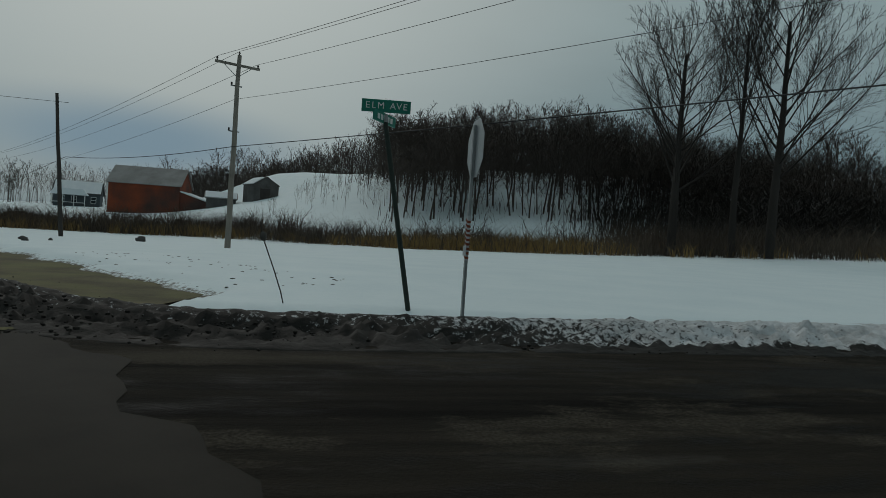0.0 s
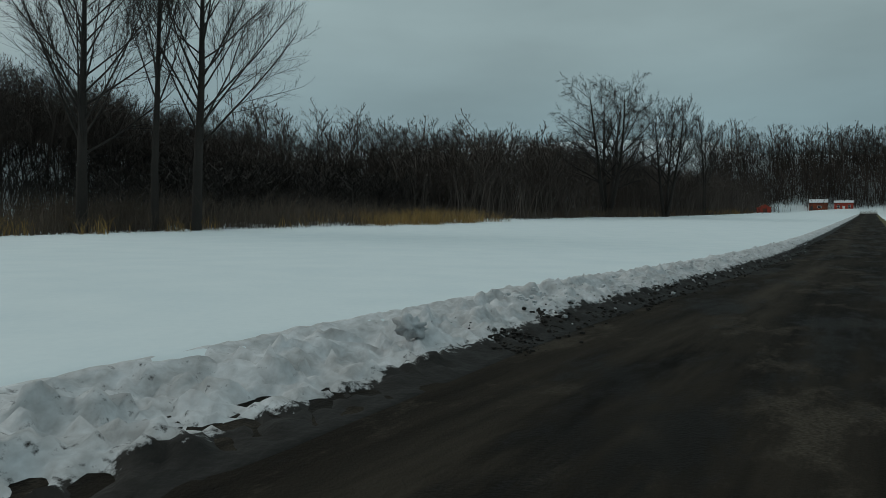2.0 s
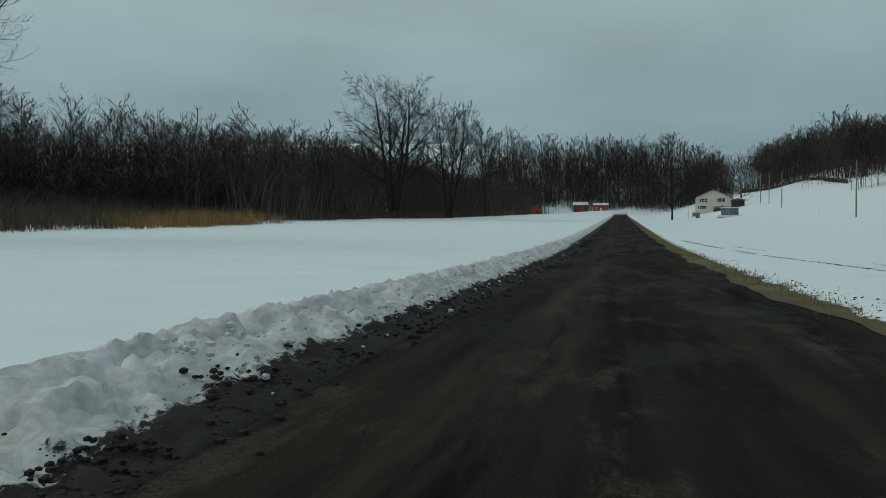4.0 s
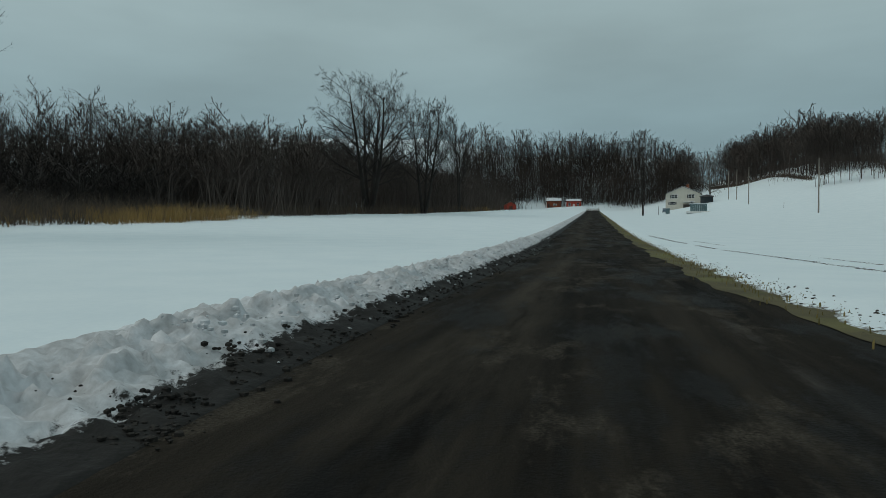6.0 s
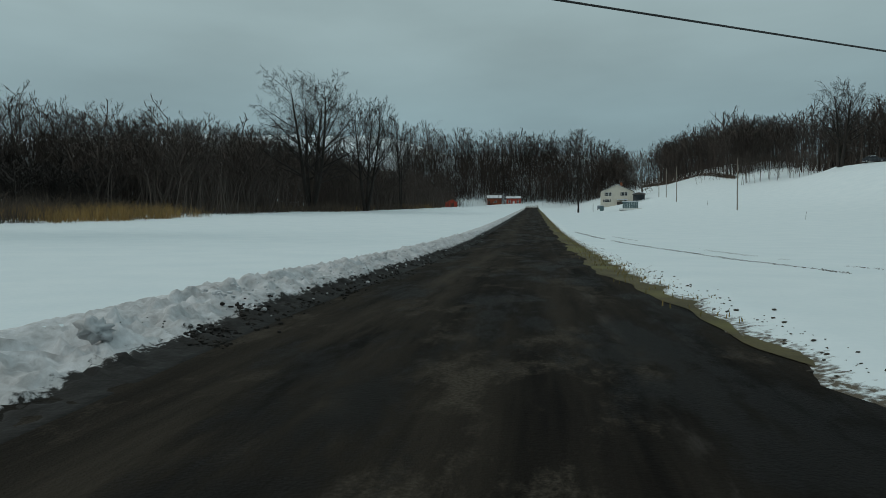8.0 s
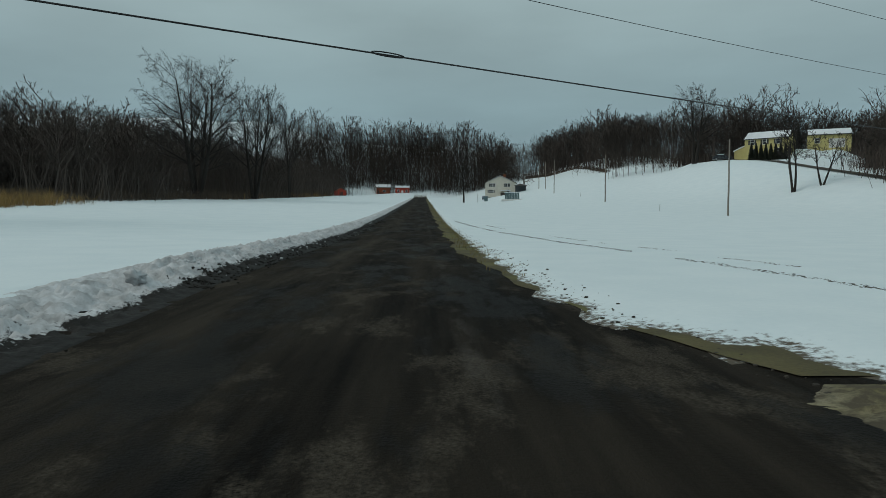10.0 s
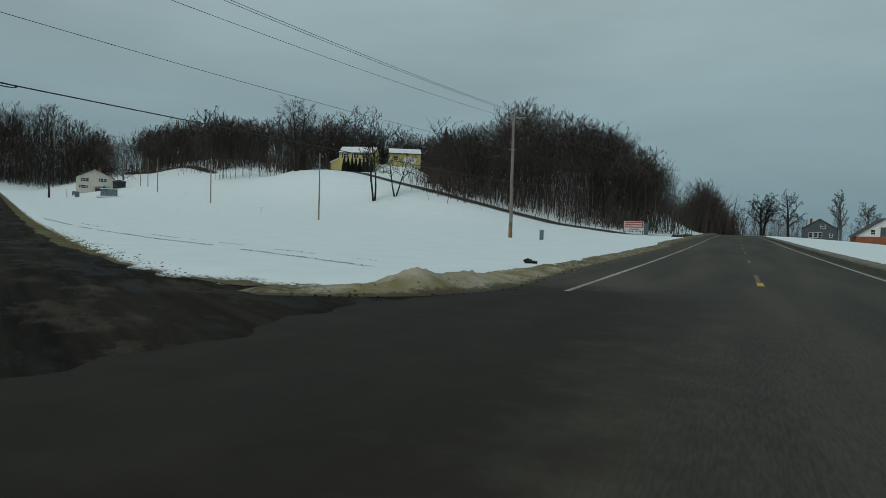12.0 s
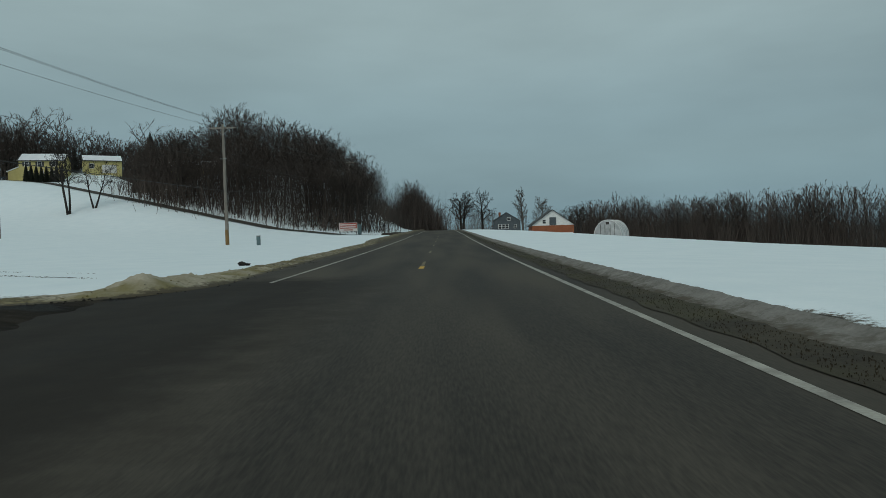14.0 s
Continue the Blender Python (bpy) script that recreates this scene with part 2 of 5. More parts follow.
BARK = material("grey_brown_bark", (0.036, 0.030, 0.026), (0.020, 0.017, 0.015), 0.25, 0.95, 0.0, 8.0)
WOODBARK = material("woodland_bark", (0.092, 0.073, 0.062), (0.046, 0.037, 0.032), 0.05, 0.95, 0.0, 4.0)
# darker copy of the woodland bark, with the thicket's shade put into the colour
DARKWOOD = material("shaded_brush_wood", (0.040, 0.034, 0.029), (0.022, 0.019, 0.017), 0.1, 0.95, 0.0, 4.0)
PALEBARK = material("pale_bark", (0.13, 0.12, 0.11), (0.075, 0.068, 0.060), 0.08, 0.95, 0.0, 4.0)
NEEDLE = material("dark_needles", (0.016, 0.020, 0.014), (0.030, 0.036, 0.024), 0.5, 0.9, 0.0, 8.0)
POLEWOOD = material("weathered_pole_wood", (0.26, 0.235, 0.20), (0.17, 0.15, 0.13), 0.9, 0.9, 0.004, 24.0)
DARKPOLE = material("creosoted_pole_wood", (0.040, 0.035, 0.032), (0.065, 0.056, 0.050), 0.9, 0.9, 0.004, 24.0)
BROWNPOLE = material("brown_pole_foot", (0.25, 0.15, 0.055), (0.17, 0.11, 0.05), 2.0, 0.9, 0.0, 24.0)
METAL = material("galvanised_steel", (0.33, 0.34, 0.34), (0.24, 0.25, 0.25), 4.0, 0.5, 0.0, 40.0, metal=0.6)
WIRE = material("black_wire", (0.020, 0.020, 0.021), (0.030, 0.030, 0.031), 2.0, 0.6, 0.0, 20.0)
GREENPOST = material("dark_green_post", (0.020, 0.032, 0.026), (0.040, 0.052, 0.043), 4.0, 0.7, 0.0, 30.0)
SIGNGREEN = material("green_sign_sheeting", (0.010, 0.20, 0.145), (0.012, 0.16, 0.115), 2.0, 0.5, 0.0, 20.0)
WHITEPAINT = material("white_paint", (0.72, 0.72, 0.70), (0.60, 0.60, 0.58), 2.0, 0.7, 0.0, 14.0)
SIGNBACK = material("bare_aluminium", (0.46, 0.47, 0.48), (0.38, 0.39, 0.40), 3.0, 0.5, 0.0, 20.0, metal=0.3)
REDPAINT = material("red_paint", (0.42, 0.055, 0.03), (0.30, 0.04, 0.025), 1.2, 0.75, 0.0, 10.0)
BARNRED = material("weathered_red_boards", (0.27, 0.060, 0.022), (0.14, 0.045, 0.028), 0.35, 0.9, 0.01, 6.0, c3=(0.065, 0.040, 0.034), patch=0.13)
GREYBOARD = material("weathered_grey_boards", (0.12, 0.115, 0.11), (0.07, 0.066, 0.063), 0.6, 0.9, 0.01, 7.0)
TINROOF = material("old_tin_roof", (0.27, 0.275, 0.27), (0.19, 0.185, 0.18), 0.4, 0.6, 0.0, 5.0, metal=0.2)
SNOWROOF = material("roof_snow", (0.78, 0.81, 0.83), (0.70, 0.74, 0.77), 0.8, 0.8, 0.02, 6.0)
DARKROOF = material("dark_shingles", (0.045, 0.047, 0.048), (0.075, 0.076, 0.075), 1.0, 0.9, 0.01, 9.0)
SIDING = material("cream_siding", (0.62, 0.58, 0.50), (0.53, 0.50, 0.43), 1.0, 0.8, 0.0, 9.0)
YELLOWSIDING = material("yellow_siding", (0.56, 0.49, 0.21), (0.47, 0.41, 0.17), 1.0, 0.8, 0.0, 9.0)
GREYSIDING = material("grey_siding", (0.085, 0.10, 0.11), (0.06, 0.072, 0.08), 1.0, 0.8, 0.0, 9.0)
BRICK = material("orange_brick", (0.30, 0.105, 0.05), (0.21, 0.075, 0.04), 1.5, 0.9, 0.005, 12.0)
GLASS = material("window_glass", (0.020, 0.024, 0.028), (0.034, 0.038, 0.042), 1.0, 0.12, 0.0, 5.0, spec=0.5, spread=0.05)
PLASTIC = material("clouded_greenhouse_film", (0.42, 0.44, 0.44), (0.26, 0.27, 0.27), 0.7, 0.5, 0.0, 6.0, c3=(0.55, 0.56, 0.56), patch=0.4)
CARPAINT = material("dark_car_paint", (0.020, 0.022, 0.026), (0.028, 0.030, 0.034), 2.0, 0.3, 0.0, 10.0, spec=0.5)
BLUEPAINT = material("blue_grey_car_paint", (0.10, 0.14, 0.17), (0.08, 0.11, 0.14), 2.0, 0.35, 0.0, 10.0, spec=0.5)
RUBBER = material("tyre_rubber", (0.018, 0.018, 0.018), (0.026, 0.026, 0.026), 3.0, 0.9, 0.0, 20.0)
TEAL = material("teal_plastic", (0.11, 0.17, 0.18), (0.08, 0.13, 0.14), 2.0, 0.7, 0.0, 15.0)
STRAW = material("straw_bale", (0.33, 0.22, 0.09), (0.22, 0.15, 0.06), 2.0, 0.95, 0.02, 20.0)
STONE = material("dark_stone", (0.055, 0.052, 0.048), (0.10, 0.095, 0.09), 3.0, 0.95, 0.01, 20.0)

# ---- mesh tools ----


class Build:
    """Collects simple solids into one mesh."""

    def __init__(self):
        self.v, self.f = [], []

    def add(self, verts, faces):
        n = len(self.v)
        self.v += [tuple(p) for p in verts]
        self.f += [tuple(i + n for i in f) for f in faces]
        return self

    def box(self, x0, x1, y0, y1, z0, z1):
        v = [(x, y, z) for z in (z0, z1) for y in (y0, y1) for x in (x0, x1)]
        return self.add(v, [(0, 2, 3, 1), (4, 5, 7, 6), (0, 1, 5, 4), (2, 6, 7, 3), (0, 4, 6, 2), (1, 3, 7, 5)])

    def tube(self, p, q, r0, r1, n=8, caps=True):
        p, q = Vector(p), Vector(q)
        d = (q - p).normalized()
        a = d.orthogonal().normalized()
        b = d.cross(a)
        v = []
        for c, r in ((p, r0), (q, r1)):
            v += [c + (a * math.cos(2 * math.pi * i / n) + b * math.sin(2 * math.pi * i / n)) * r for i in range(n)]
        f = [(i, (i + 1) % n, n + (i + 1) % n, n + i) for i in range(n)]
        if caps:
            f += [tuple(range(n - 1, -1, -1)), tuple(range(n, 2 * n))]
        return self.add(v, f)

    def rope(self, pts, r, n=5, closed=False):
        """One welded tube along points; r may be a list."""
        pts = [Vector(p) for p in pts]
        m = len(pts)
        v = []
        for i, p in enumerate(pts):
            a, b = (pts[i - 1], pts[(i + 1) % m]) if closed else (pts[max(i - 1, 0)], pts[min(i + 1, m - 1)])
            d = (b - a).normalized()
            u = d.cross(Vector((0, 0, 1)) if abs(d.z) < 0.95 else Vector((1, 0, 0))).normalized()
            w = d.cross(u)
            k = r[i] if isinstance(r, (list, tuple)) else r
            v += [p + (u * math.cos(2 * math.pi * j / n) + w * math.sin(2 * math.pi * j / n)) * k for j in range(n)]
        f = []
        for i in range(m if closed else m - 1):
            q = (i + 1) % m
            f += [(i * n + j, i * n + (j + 1) % n, q * n + (j + 1) % n, q * n + j) for j in range(n)]
        if not closed:
            f += [tuple(range(n - 1, -1, -1)), tuple(range((m - 1) * n, m * n))]
        return self.add(v, f)

    def prism(self, outline, y0, y1):
        """An outline in x and z, drawn out along y."""
        n = len(outline)
        v = [(x, y0, z) for x, z in outline] + [(x, y1, z) for x, z in outline]
        f = [(i, (i + 1) % n, n + (i + 1) % n, n + i) for i in range(n)]
        return self.add(v, f + [tuple(range(n - 1, -1, -1)), tuple(range(n, 2 * n))])

    def lump(self, c, r, squash=0.7, seed=0, rough=0.35, n=8, m=6):
        """A rough stone or clod."""
        c = Vector(c)
        v = []
        for j in range(m + 1):
            th = math.pi * j / m
            for i in range(n):
                ph = 2 * math.pi * i / n
                d = Vector((math.sin(th) * math.cos(ph), math.sin(th) * math.sin(ph), math.cos(th)))
                k = r * (1 + rough * noise.noise(d * 1.9 + Vector((seed * 3.7, seed * 1.3, seed))))
                v.append(c + Vector((d.x * k, d.y * k, d.z * k * squash)))
        f = [(j * n + i, (j + 1) * n + i, (j + 1) * n + (i + 1) % n, j * n + (i + 1) % n) for j in range(m) for i in range(n)]
        return self.add(v, f)


def mesh_of(name, verts, faces, mat, smooth=False):
    me = bpy.data.meshes.new(name)
    me.from_pydata([tuple(map(float, p)) for p in verts], [], faces)
    me.materials.append(mat)
    if smooth:
        me.shade_smooth()
    return me


def mesh_fast(name, verts, quads, tris, mat, smooth=False):
    """A mesh from arrays of vertices, four-cornered and three-cornered faces."""
    verts = np.asarray(verts, np.float32).reshape(-1, 3)
    quads = np.asarray(quads, np.int32).reshape(-1, 4)
    tris = np.asarray(tris, np.int32).reshape(-1, 3)
    me = bpy.data.meshes.new(name)
    me.vertices.add(len(verts))
    me.vertices.foreach_set("co", verts.ravel())
    loops = np.concatenate([quads.ravel(), tris.ravel()])
    me.loops.add(len(loops))
    me.loops.foreach_set("vertex_index", loops)
    starts = np.concatenate([np.arange(len(quads)) * 4, len(quads) * 4 + np.arange(len(tris)) * 3]).astype(np.int32)
    me.polygons.add(len(starts))
    me.polygons.foreach_set("loop_start", starts)
    me.update(calc_edges=True)
    me.validate()
    me.materials.append(mat)
    if smooth:
        me.shade_smooth()
    return me


def part(name, b, mat, parent=None, label="", smooth=False):
    """Links what is built as one mesh object, under a thing or a part."""
    ob = new(name, mesh_of(name, b.v, b.f, mat, smooth))
    if parent:
        ob.parent = parent
    if label:
        ob["label"] = label
    return ob


def thing(name, x, y, z, turn=0.0, label="", category="", group=""):
    ob = new(name)
    ob.empty_display_size = 0.2
    ob.matrix_world = pose(x, y, z, 0, 0, turn)
    return tagged(ob, label, category, group)


# ---- the lie of the land ----
ELM = np.array([-0.845, 0.534])


def smooth01(v):
    t = np.clip(v, 0, 1)
    return t * t * (3 - 2 * t)


def soft(v, k):
    return 0.5 * (v + np.sqrt(v * v + k * k))


DRIVE = [(-9.0, 105.0, 0.75), (-16.0, 107.5, 0.95), (-28.0, 114.0, 2.3), (-45.0, 125.0, 5.7), (-62.0, 138.0, 9.2), (-80.0, 152.0, 12.6), (-95.0, 163.0, 15.6), (-108.0, 170.5, 17.2), (-118.0, 176.0, 18.0)]


def drive_near(x, y):
    """Distance from the drive on the slope, and the drive's height there."""
    best, grade = np.full(np.shape(x), 1e9), np.zeros(np.shape(x))
    for (x0, y0, z0), (x1, y1, z1) in zip(DRIVE[:-1], DRIVE[1:]):
        k = np.clip(((x - x0) * (x1 - x0) + (y - y0) * (y1 - y0)) / ((x1 - x0) ** 2 + (y1 - y0) ** 2), 0, 1)
        d = np.hypot(x - x0 - k * (x1 - x0), y - y0 - k * (y1 - y0))
        grade = np.where(d < best, z0 + k * (z1 - z0), grade)
        best = np.minimum(best, d)
    return best, grade


def land(x, y):
    """Height of the bare ground: level at the crossing, rising to the west, falling to the east."""
    x, y = np.asarray(x, float), np.asarray(y, float)
    s, r = -0.845 * x + 0.534 * y, 0.534 * x + 0.845 * y
    u = -x
    z = 0.05 * (soft(u - 40, 20) - 2.36)
    z = z + 1.3 * smooth01((y - 5) / 200) * smooth01((70 - np.abs(x)) / 55) + 2.0 * smooth01((-y - 90) / 100) - 1.0 * smooth01(-y / 50) * smooth01((y + 150) / 60)
    v = soft(r - 20, 6)
    v = np.maximum(66 - soft(66 - v, 16), 0)
    z = z + v**1.5 * (0.0025 * smooth01((u - 12) / 30) + 0.00026 * np.minimum(soft(u - 48, 12), 170))
    # the knoll beside the main road, cut off steeply along it, and the rise under the yellow house
    z = z + 12.5 * smooth01((-8 - x) / 24) * smooth01((x + 80) / 36) * smooth01((y - 112) / 45) * smooth01((265 - y) / 55)
    z = z + 6.7 * np.exp(-((x + 107) ** 2 + (y - 186) ** 2) / (2 * 15.5**2)) + 5.5 * np.exp(-((x + 88) ** 2 + (y - 156) ** 2) / (2 * 13**2))
    z = z + 5.8 * np.exp(-((x + 91) ** 2 + (y - 190) ** 2) / (2 * 11**2)) + 5.5 * np.exp(-((x + 62) ** 2 + (y - 175) ** 2) / (2 * 12**2))
    # the even grade of the drive
    if np.any((x < 35) & (x > -165) & (y > 60) & (y < 220)):
        far, grade = drive_near(x, y)
        z = z + np.exp(-((far / 13) ** 2)) * (grade - z)
    foot = 64 - 21 * smooth01((s - 100) / 150)
    z = z + 14 * smooth01((-r - foot) / 75) * smooth01((s + 25) / 75)
    # the snowy spur beyond the old farm
    z = z + 6.3 * np.exp(-((s - 4) ** 2) / (2 * 13.0**2) - ((r + 188) ** 2) / (2 * 19**2))
    z = z + 36 * smooth01((s - 385) / 110) * smooth01((80 - r) / 50)
    z = z - 0.067 * (soft(x - 12, 8) - 1.2)
    return z


def slant(x, y):
    """The second oblique coordinate: constant along the side road, in metres along the main road."""
    return y + 0.632 * x


def verge_wobble(x, y):
    return 0.16 * np.sin(0.9 * x + 1.3 * y) + 0.12 * np.sin(2.1 * x - 1.7 * y + 1.0) + 0.08 * np.sin(4.3 * x + 3.1 * y) + 0.03 * np.sin(5.9 * x - 4.3 * y + 2.0 * np.sin(1.7 * y))


def off_road(x, y):
    """Distance from the swept roadway, below zero on it."""
    b = slant(x, y)
    main = np.maximum(x - 5.1, -x - 5.5 - 3.0 * smooth01((4.4 - y) / 2.5) * (1 + 0.004 * np.clip(-y, 0, 60)))
    elm = np.maximum(np.maximum(-b - 0.3 - 0.6 * smooth01((-x - 10.0) / 8), b - 7.0), x - 1.0)
    k = np.where(b > 3, 9.2, 0.6)
    h = np.clip(0.5 + 0.5 * (elm - main) / k, 0, 1)
    both = elm * (1 - h) + main * h - k * h * (1 - h)
    return both + verge_wobble(x, y) * smooth01((60 - np.hypot(x, y)) / 30)


def ground_z(x, y):
    d = off_road(x, y)
    depth = (0.20 - 0.08 * smooth01((slant(x, y) - 4) / 3)) * smooth01(d / 0.9) - 0.12 * (1 - smooth01((d + 0.5) / 0.5))
    ripple = 0.02 * np.sin(0.35 * x + 0.2 * y) * np.sin(0.27 * y - 0.15 * x) + 0.008 * np.sin(1.9 * x + 0.7 * y) * np.sin(1.3 * y)
    return land(x, y) + depth + ripple * smooth01(d / 2)


def gz(x, y):
    return float(ground_z(x, y))


def spaced(lo, hi, step, far, grow=1.06):
    mid = list(np.arange(lo, hi + 1e-6, step))
    up, down, d = [], [], step
    p = mid[-1]
    while p < far:
        d *= grow
        p += d
        up.append(p)
    d, p = step, mid[0]
    while p > -far:
        d *= grow
        p -= d
        down.append(p)
    return np.array(down[::-1] + mid + up)


def grid_faces(n, m):
    i, j = np.meshgrid(np.arange(n - 1), np.arange(m - 1), indexing="ij")
    a = (i * m + j).ravel()
    return np.stack([a, a + m, a + m + 1, a + 1], 1)


def sheet(name, X, Y, Z, mat, soil=None):
    n, m = X.shape
    me = mesh_fast(name, np.stack([X, Y, Z], -1), grid_faces(n, m), [], mat, True)
    at = me.attributes.new("soil", "FLOAT", "POINT")
    at.data.foreach_set("value", (np.zeros(n * m) if soil is None else soil.ravel()).astype(np.float32))
    ob = new(name, me)
    return ob


A, B = np.meshgrid(spaced(-10, 40, 0.28, 1500, 1.085), spaced(-11, 24, 0.28, 1500, 1.085), indexing="ij")
GX, GY = -0.845 * A, B + 0.534 * A
D = off_road(GX, GY)
ground = sheet("ground", GX, GY, ground_z(GX, GY), SNOW, 0.62 * (1 - smooth01(D / 0.95)) * (1 - smooth01((-0.845 * GX + 0.534 * GY - 388) / 8)))
if ground.data.polygons[0].normal.z < 0:
    ground.data.flip_normals()
tagged(ground, "snow-covered fields and hillsides with soil-stained edges", "ground", kind="structure")


def strip(name, u, v, place, lift, mat, label, category="road", soil=None):
    U, V = np.meshgrid(u, v, indexing="ij")
    X, Y = place(U, V)
    ob = sheet(name, X, Y, land(X, Y) + lift + 0 * X, mat, soil(X, Y) if soil else None)
    if ob.data.polygons[0].normal.z < 0:
        ob.data.flip_normals()
    return tagged(ob, label, category, kind="structure")


def main_edge(u, v):
    """The west edge of the grey asphalt draws in where the dark side road runs onto it."""
    mouth = smooth01((v + 2) / 4) * smooth01((21 - v) / 4)
    ragged = 0.22 * np.sin(0.9 * v) + 0.13 * np.sin(2.7 * v + 1) + 0.08 * np.sin(6.1 * v) - 2.0
    return np.where(u < -3.7, u * (1 - mouth) + mouth * (-3.65 + ragged * (-3.65 - u) / 3.35), u), v


along = np.concatenate([-np.geomspace(700, 20, 40), np.arange(-19, 60, 0.25), np.geomspace(60, 900, 70)])
strip("main_road", np.array([-7, -6, -5, -4.3, -3.65, -2.7, -1.8, -0.9, 0, 1.8, 3.65, 4.4, 5, 6.5]), along, main_edge, 0.012, ASPHALT, "grey salted two-lane asphalt road with faded markings", soil=lambda x, y: 0.9 * smooth01((y + 3) / 5) * smooth01((21 - y) / 5) * smooth01((0.9 - x) / 4.2))
elm_u = np.concatenate([np.arange(2.0, 60, 1.0), np.geomspace(60, 392, 60)])
strip("side_road", np.linspace(-2.5, 6.4, 10), elm_u, lambda r, s: (-0.845 * s + 0.534 * r, 0.534 * s + 0.845 * r), 0.004, WETROAD, "dark wet patched side road between snowy fields")
strip("apron", np.linspace(-11.0, -3.0, 9), np.linspace(-2.5, 21.5, 25), lambda u, v: (u, v), 0.0015, WETROAD, "dark wet asphalt at the mouth of the side road")

# ---- road markings ----


def flat_band(name, pts, width, lift, mat, label, category="road marking", wear=0.0):
    """A painted band along a line on the ground."""
    v, f = [], []
    for i, (x, y) in enumerate(pts):
        p, q = pts[max(i - 1, 0)], pts[min(i + 1, len(pts) - 1)]
        d = math.hypot(q[0] - p[0], q[1] - p[1])
        nx, ny = -(q[1] - p[1]) / d, (q[0] - p[0]) / d
        w = width / 2 * (1 + wear * noise.noise(Vector((x * 0.7, y * 0.7, 3))))
        for k in (-1, 1):
            v.append((x + nx * w * k, y + ny * w * k, float(land(x, y)) + lift))
        if i:
            f.append((2 * i - 2, 2 * i, 2 * i + 1, 2 * i - 1))
    ob = new(name, mesh_of(name, v, f, mat))
    return tagged(ob, label, category, kind="structure")


ys = lambda a, b, n: list(np.linspace(a, b, n))
flat_band("trim", [(-3.65, y) for y in ys(17.2, 600, 300)], 0.13, 0.018, LINE, "worn white edge line on the main road", wear=0.3)
flat_band("trim", [(3.6, y) for y in ys(-120, 600, 400)], 0.13, 0.018, LINE, "worn white edge line on the main road", wear=0.3)
flat_band("trim", [(-3.65, y) for y in ys(-300, 0.5, 150)], 0.13, 0.018, LINE, "worn white edge line on the main road", wear=0.3)
for k in range(11):
    y0 = 21.6 + 12.2 * k
    flat_band("trim", [(0.05, y) for y in ys(y0 + 1.9, y0 + 5.0, 6)], 0.11, 0.018, FADED, "faded yellow centre dash", wear=0.6)
flat_band("trim", [(0.06, y) for y in ys(21.9, 23.2, 5)], 0.16, 0.0185, YELLOW, "short bright yellow centre mark", wear=0.5)

# ---- verges ----


def laid(points, lift=0.0, height=ground_z):
    """The points with their heights on the ground."""
    P = np.array(points, float)[:, :2]
    return np.column_stack([P, height(P[:, 0], P[:, 1]) + lift])


def scatter_blades(name, points, height, width, mat, label, lean=0.4, seed=1, category="grass"):
    """Many thin upright blades as one mesh."""
    rng = np.random.RandomState(seed)
    P = np.asarray(points, float)
    n = len(P)
    h = height * rng.uniform(0.5, 1.15, n)
    a = rng.uniform(0, 2 * np.pi, n)
    w = width * rng.uniform(0.6, 1.3, n)
    lx, ly = lean * h * rng.normal(0, 0.6, n), lean * h * rng.normal(0, 0.6, n)
    dx, dy = np.cos(a) * w / 2, np.sin(a) * w / 2
    base = P - [0, 0, 0.03]
    mid = P + np.stack([lx * 0.3, ly * 0.3, h * 0.6], 1)
    tip = P + np.stack([lx, ly, h], 1)
    off = np.stack([dx, dy, 0 * dx], 1)
    V = np.stack([base - off, base + off, mid + off * 0.8, mid - off * 0.8, tip], 1).reshape(-1, 3)
    i = np.arange(n)[:, None] * 5
    ob = new(name, mesh_fast(name, V, i + [0, 1, 2, 3], i + [3, 2, 4], mat))
    return tagged(ob, label, category, kind="stuff")


def elm_verge(q, s):
    inner = 5.25 + 0.8 * smooth01((32 - s) / 14) + 1.1 * smooth01((19 - s) / 7) + 0.12 * np.sin(0.5 * s) + 0.07 * np.sin(1.3 * s + 1) + 0.04 * np.sin(3.1 * s)
    r = inner + (7.2 + 1.1 * smooth01((19 - s) / 7) - inner) * q
    return -0.845 * s + 0.534 * r, 0.534 * s + 0.845 * r


strip("verge", np.linspace(0, 1, 6), np.concatenate([np.arange(15, 60, 0.35), np.geomspace(60, 330, 60)]), elm_verge, 0.014, TURF, "strip of dead yellow-green turf along the side road", "verge")
strip("verge", np.linspace(4.0, 5.3, 6), np.concatenate([np.arange(-60, 60, 0.5), np.geomspace(60, 500, 40)]), lambda u, v: (u + 0.03 * np.sin(1.1 * v) * (5.3 - u) + 0.04 * np.sin(2.9 * v) * (5.3 - u), v), 0.024, DARKTURF, "brown dead turf strip along the main road", "verge")
strip("verge", np.linspace(0, 1, 8), np.concatenate([-np.geomspace(300, 8, 60), np.arange(-7.5, 4.2, 0.4)]), lambda q, v: (-5.2 - 0.1 * np.sin(1.7 * v) - q * (3.7 + 0.012 * np.clip(-v, 0, 60)) * (1 - 0.6 * smooth01((v - 1) / 3)), v), 0.022, TURF, "olive and straw turf verge by the main road", "verge")
strip("verge", np.linspace(-6.0, -4.5, 5), np.concatenate([np.arange(19, 60, 0.5), np.geomspace(60, 500, 40)]), lambda u, v: (u + 0.08 * np.sin(1.3 * v) * (u + 6.0), v), 0.02, DIRT, "sandy dirt shoulder of the main road", "verge")

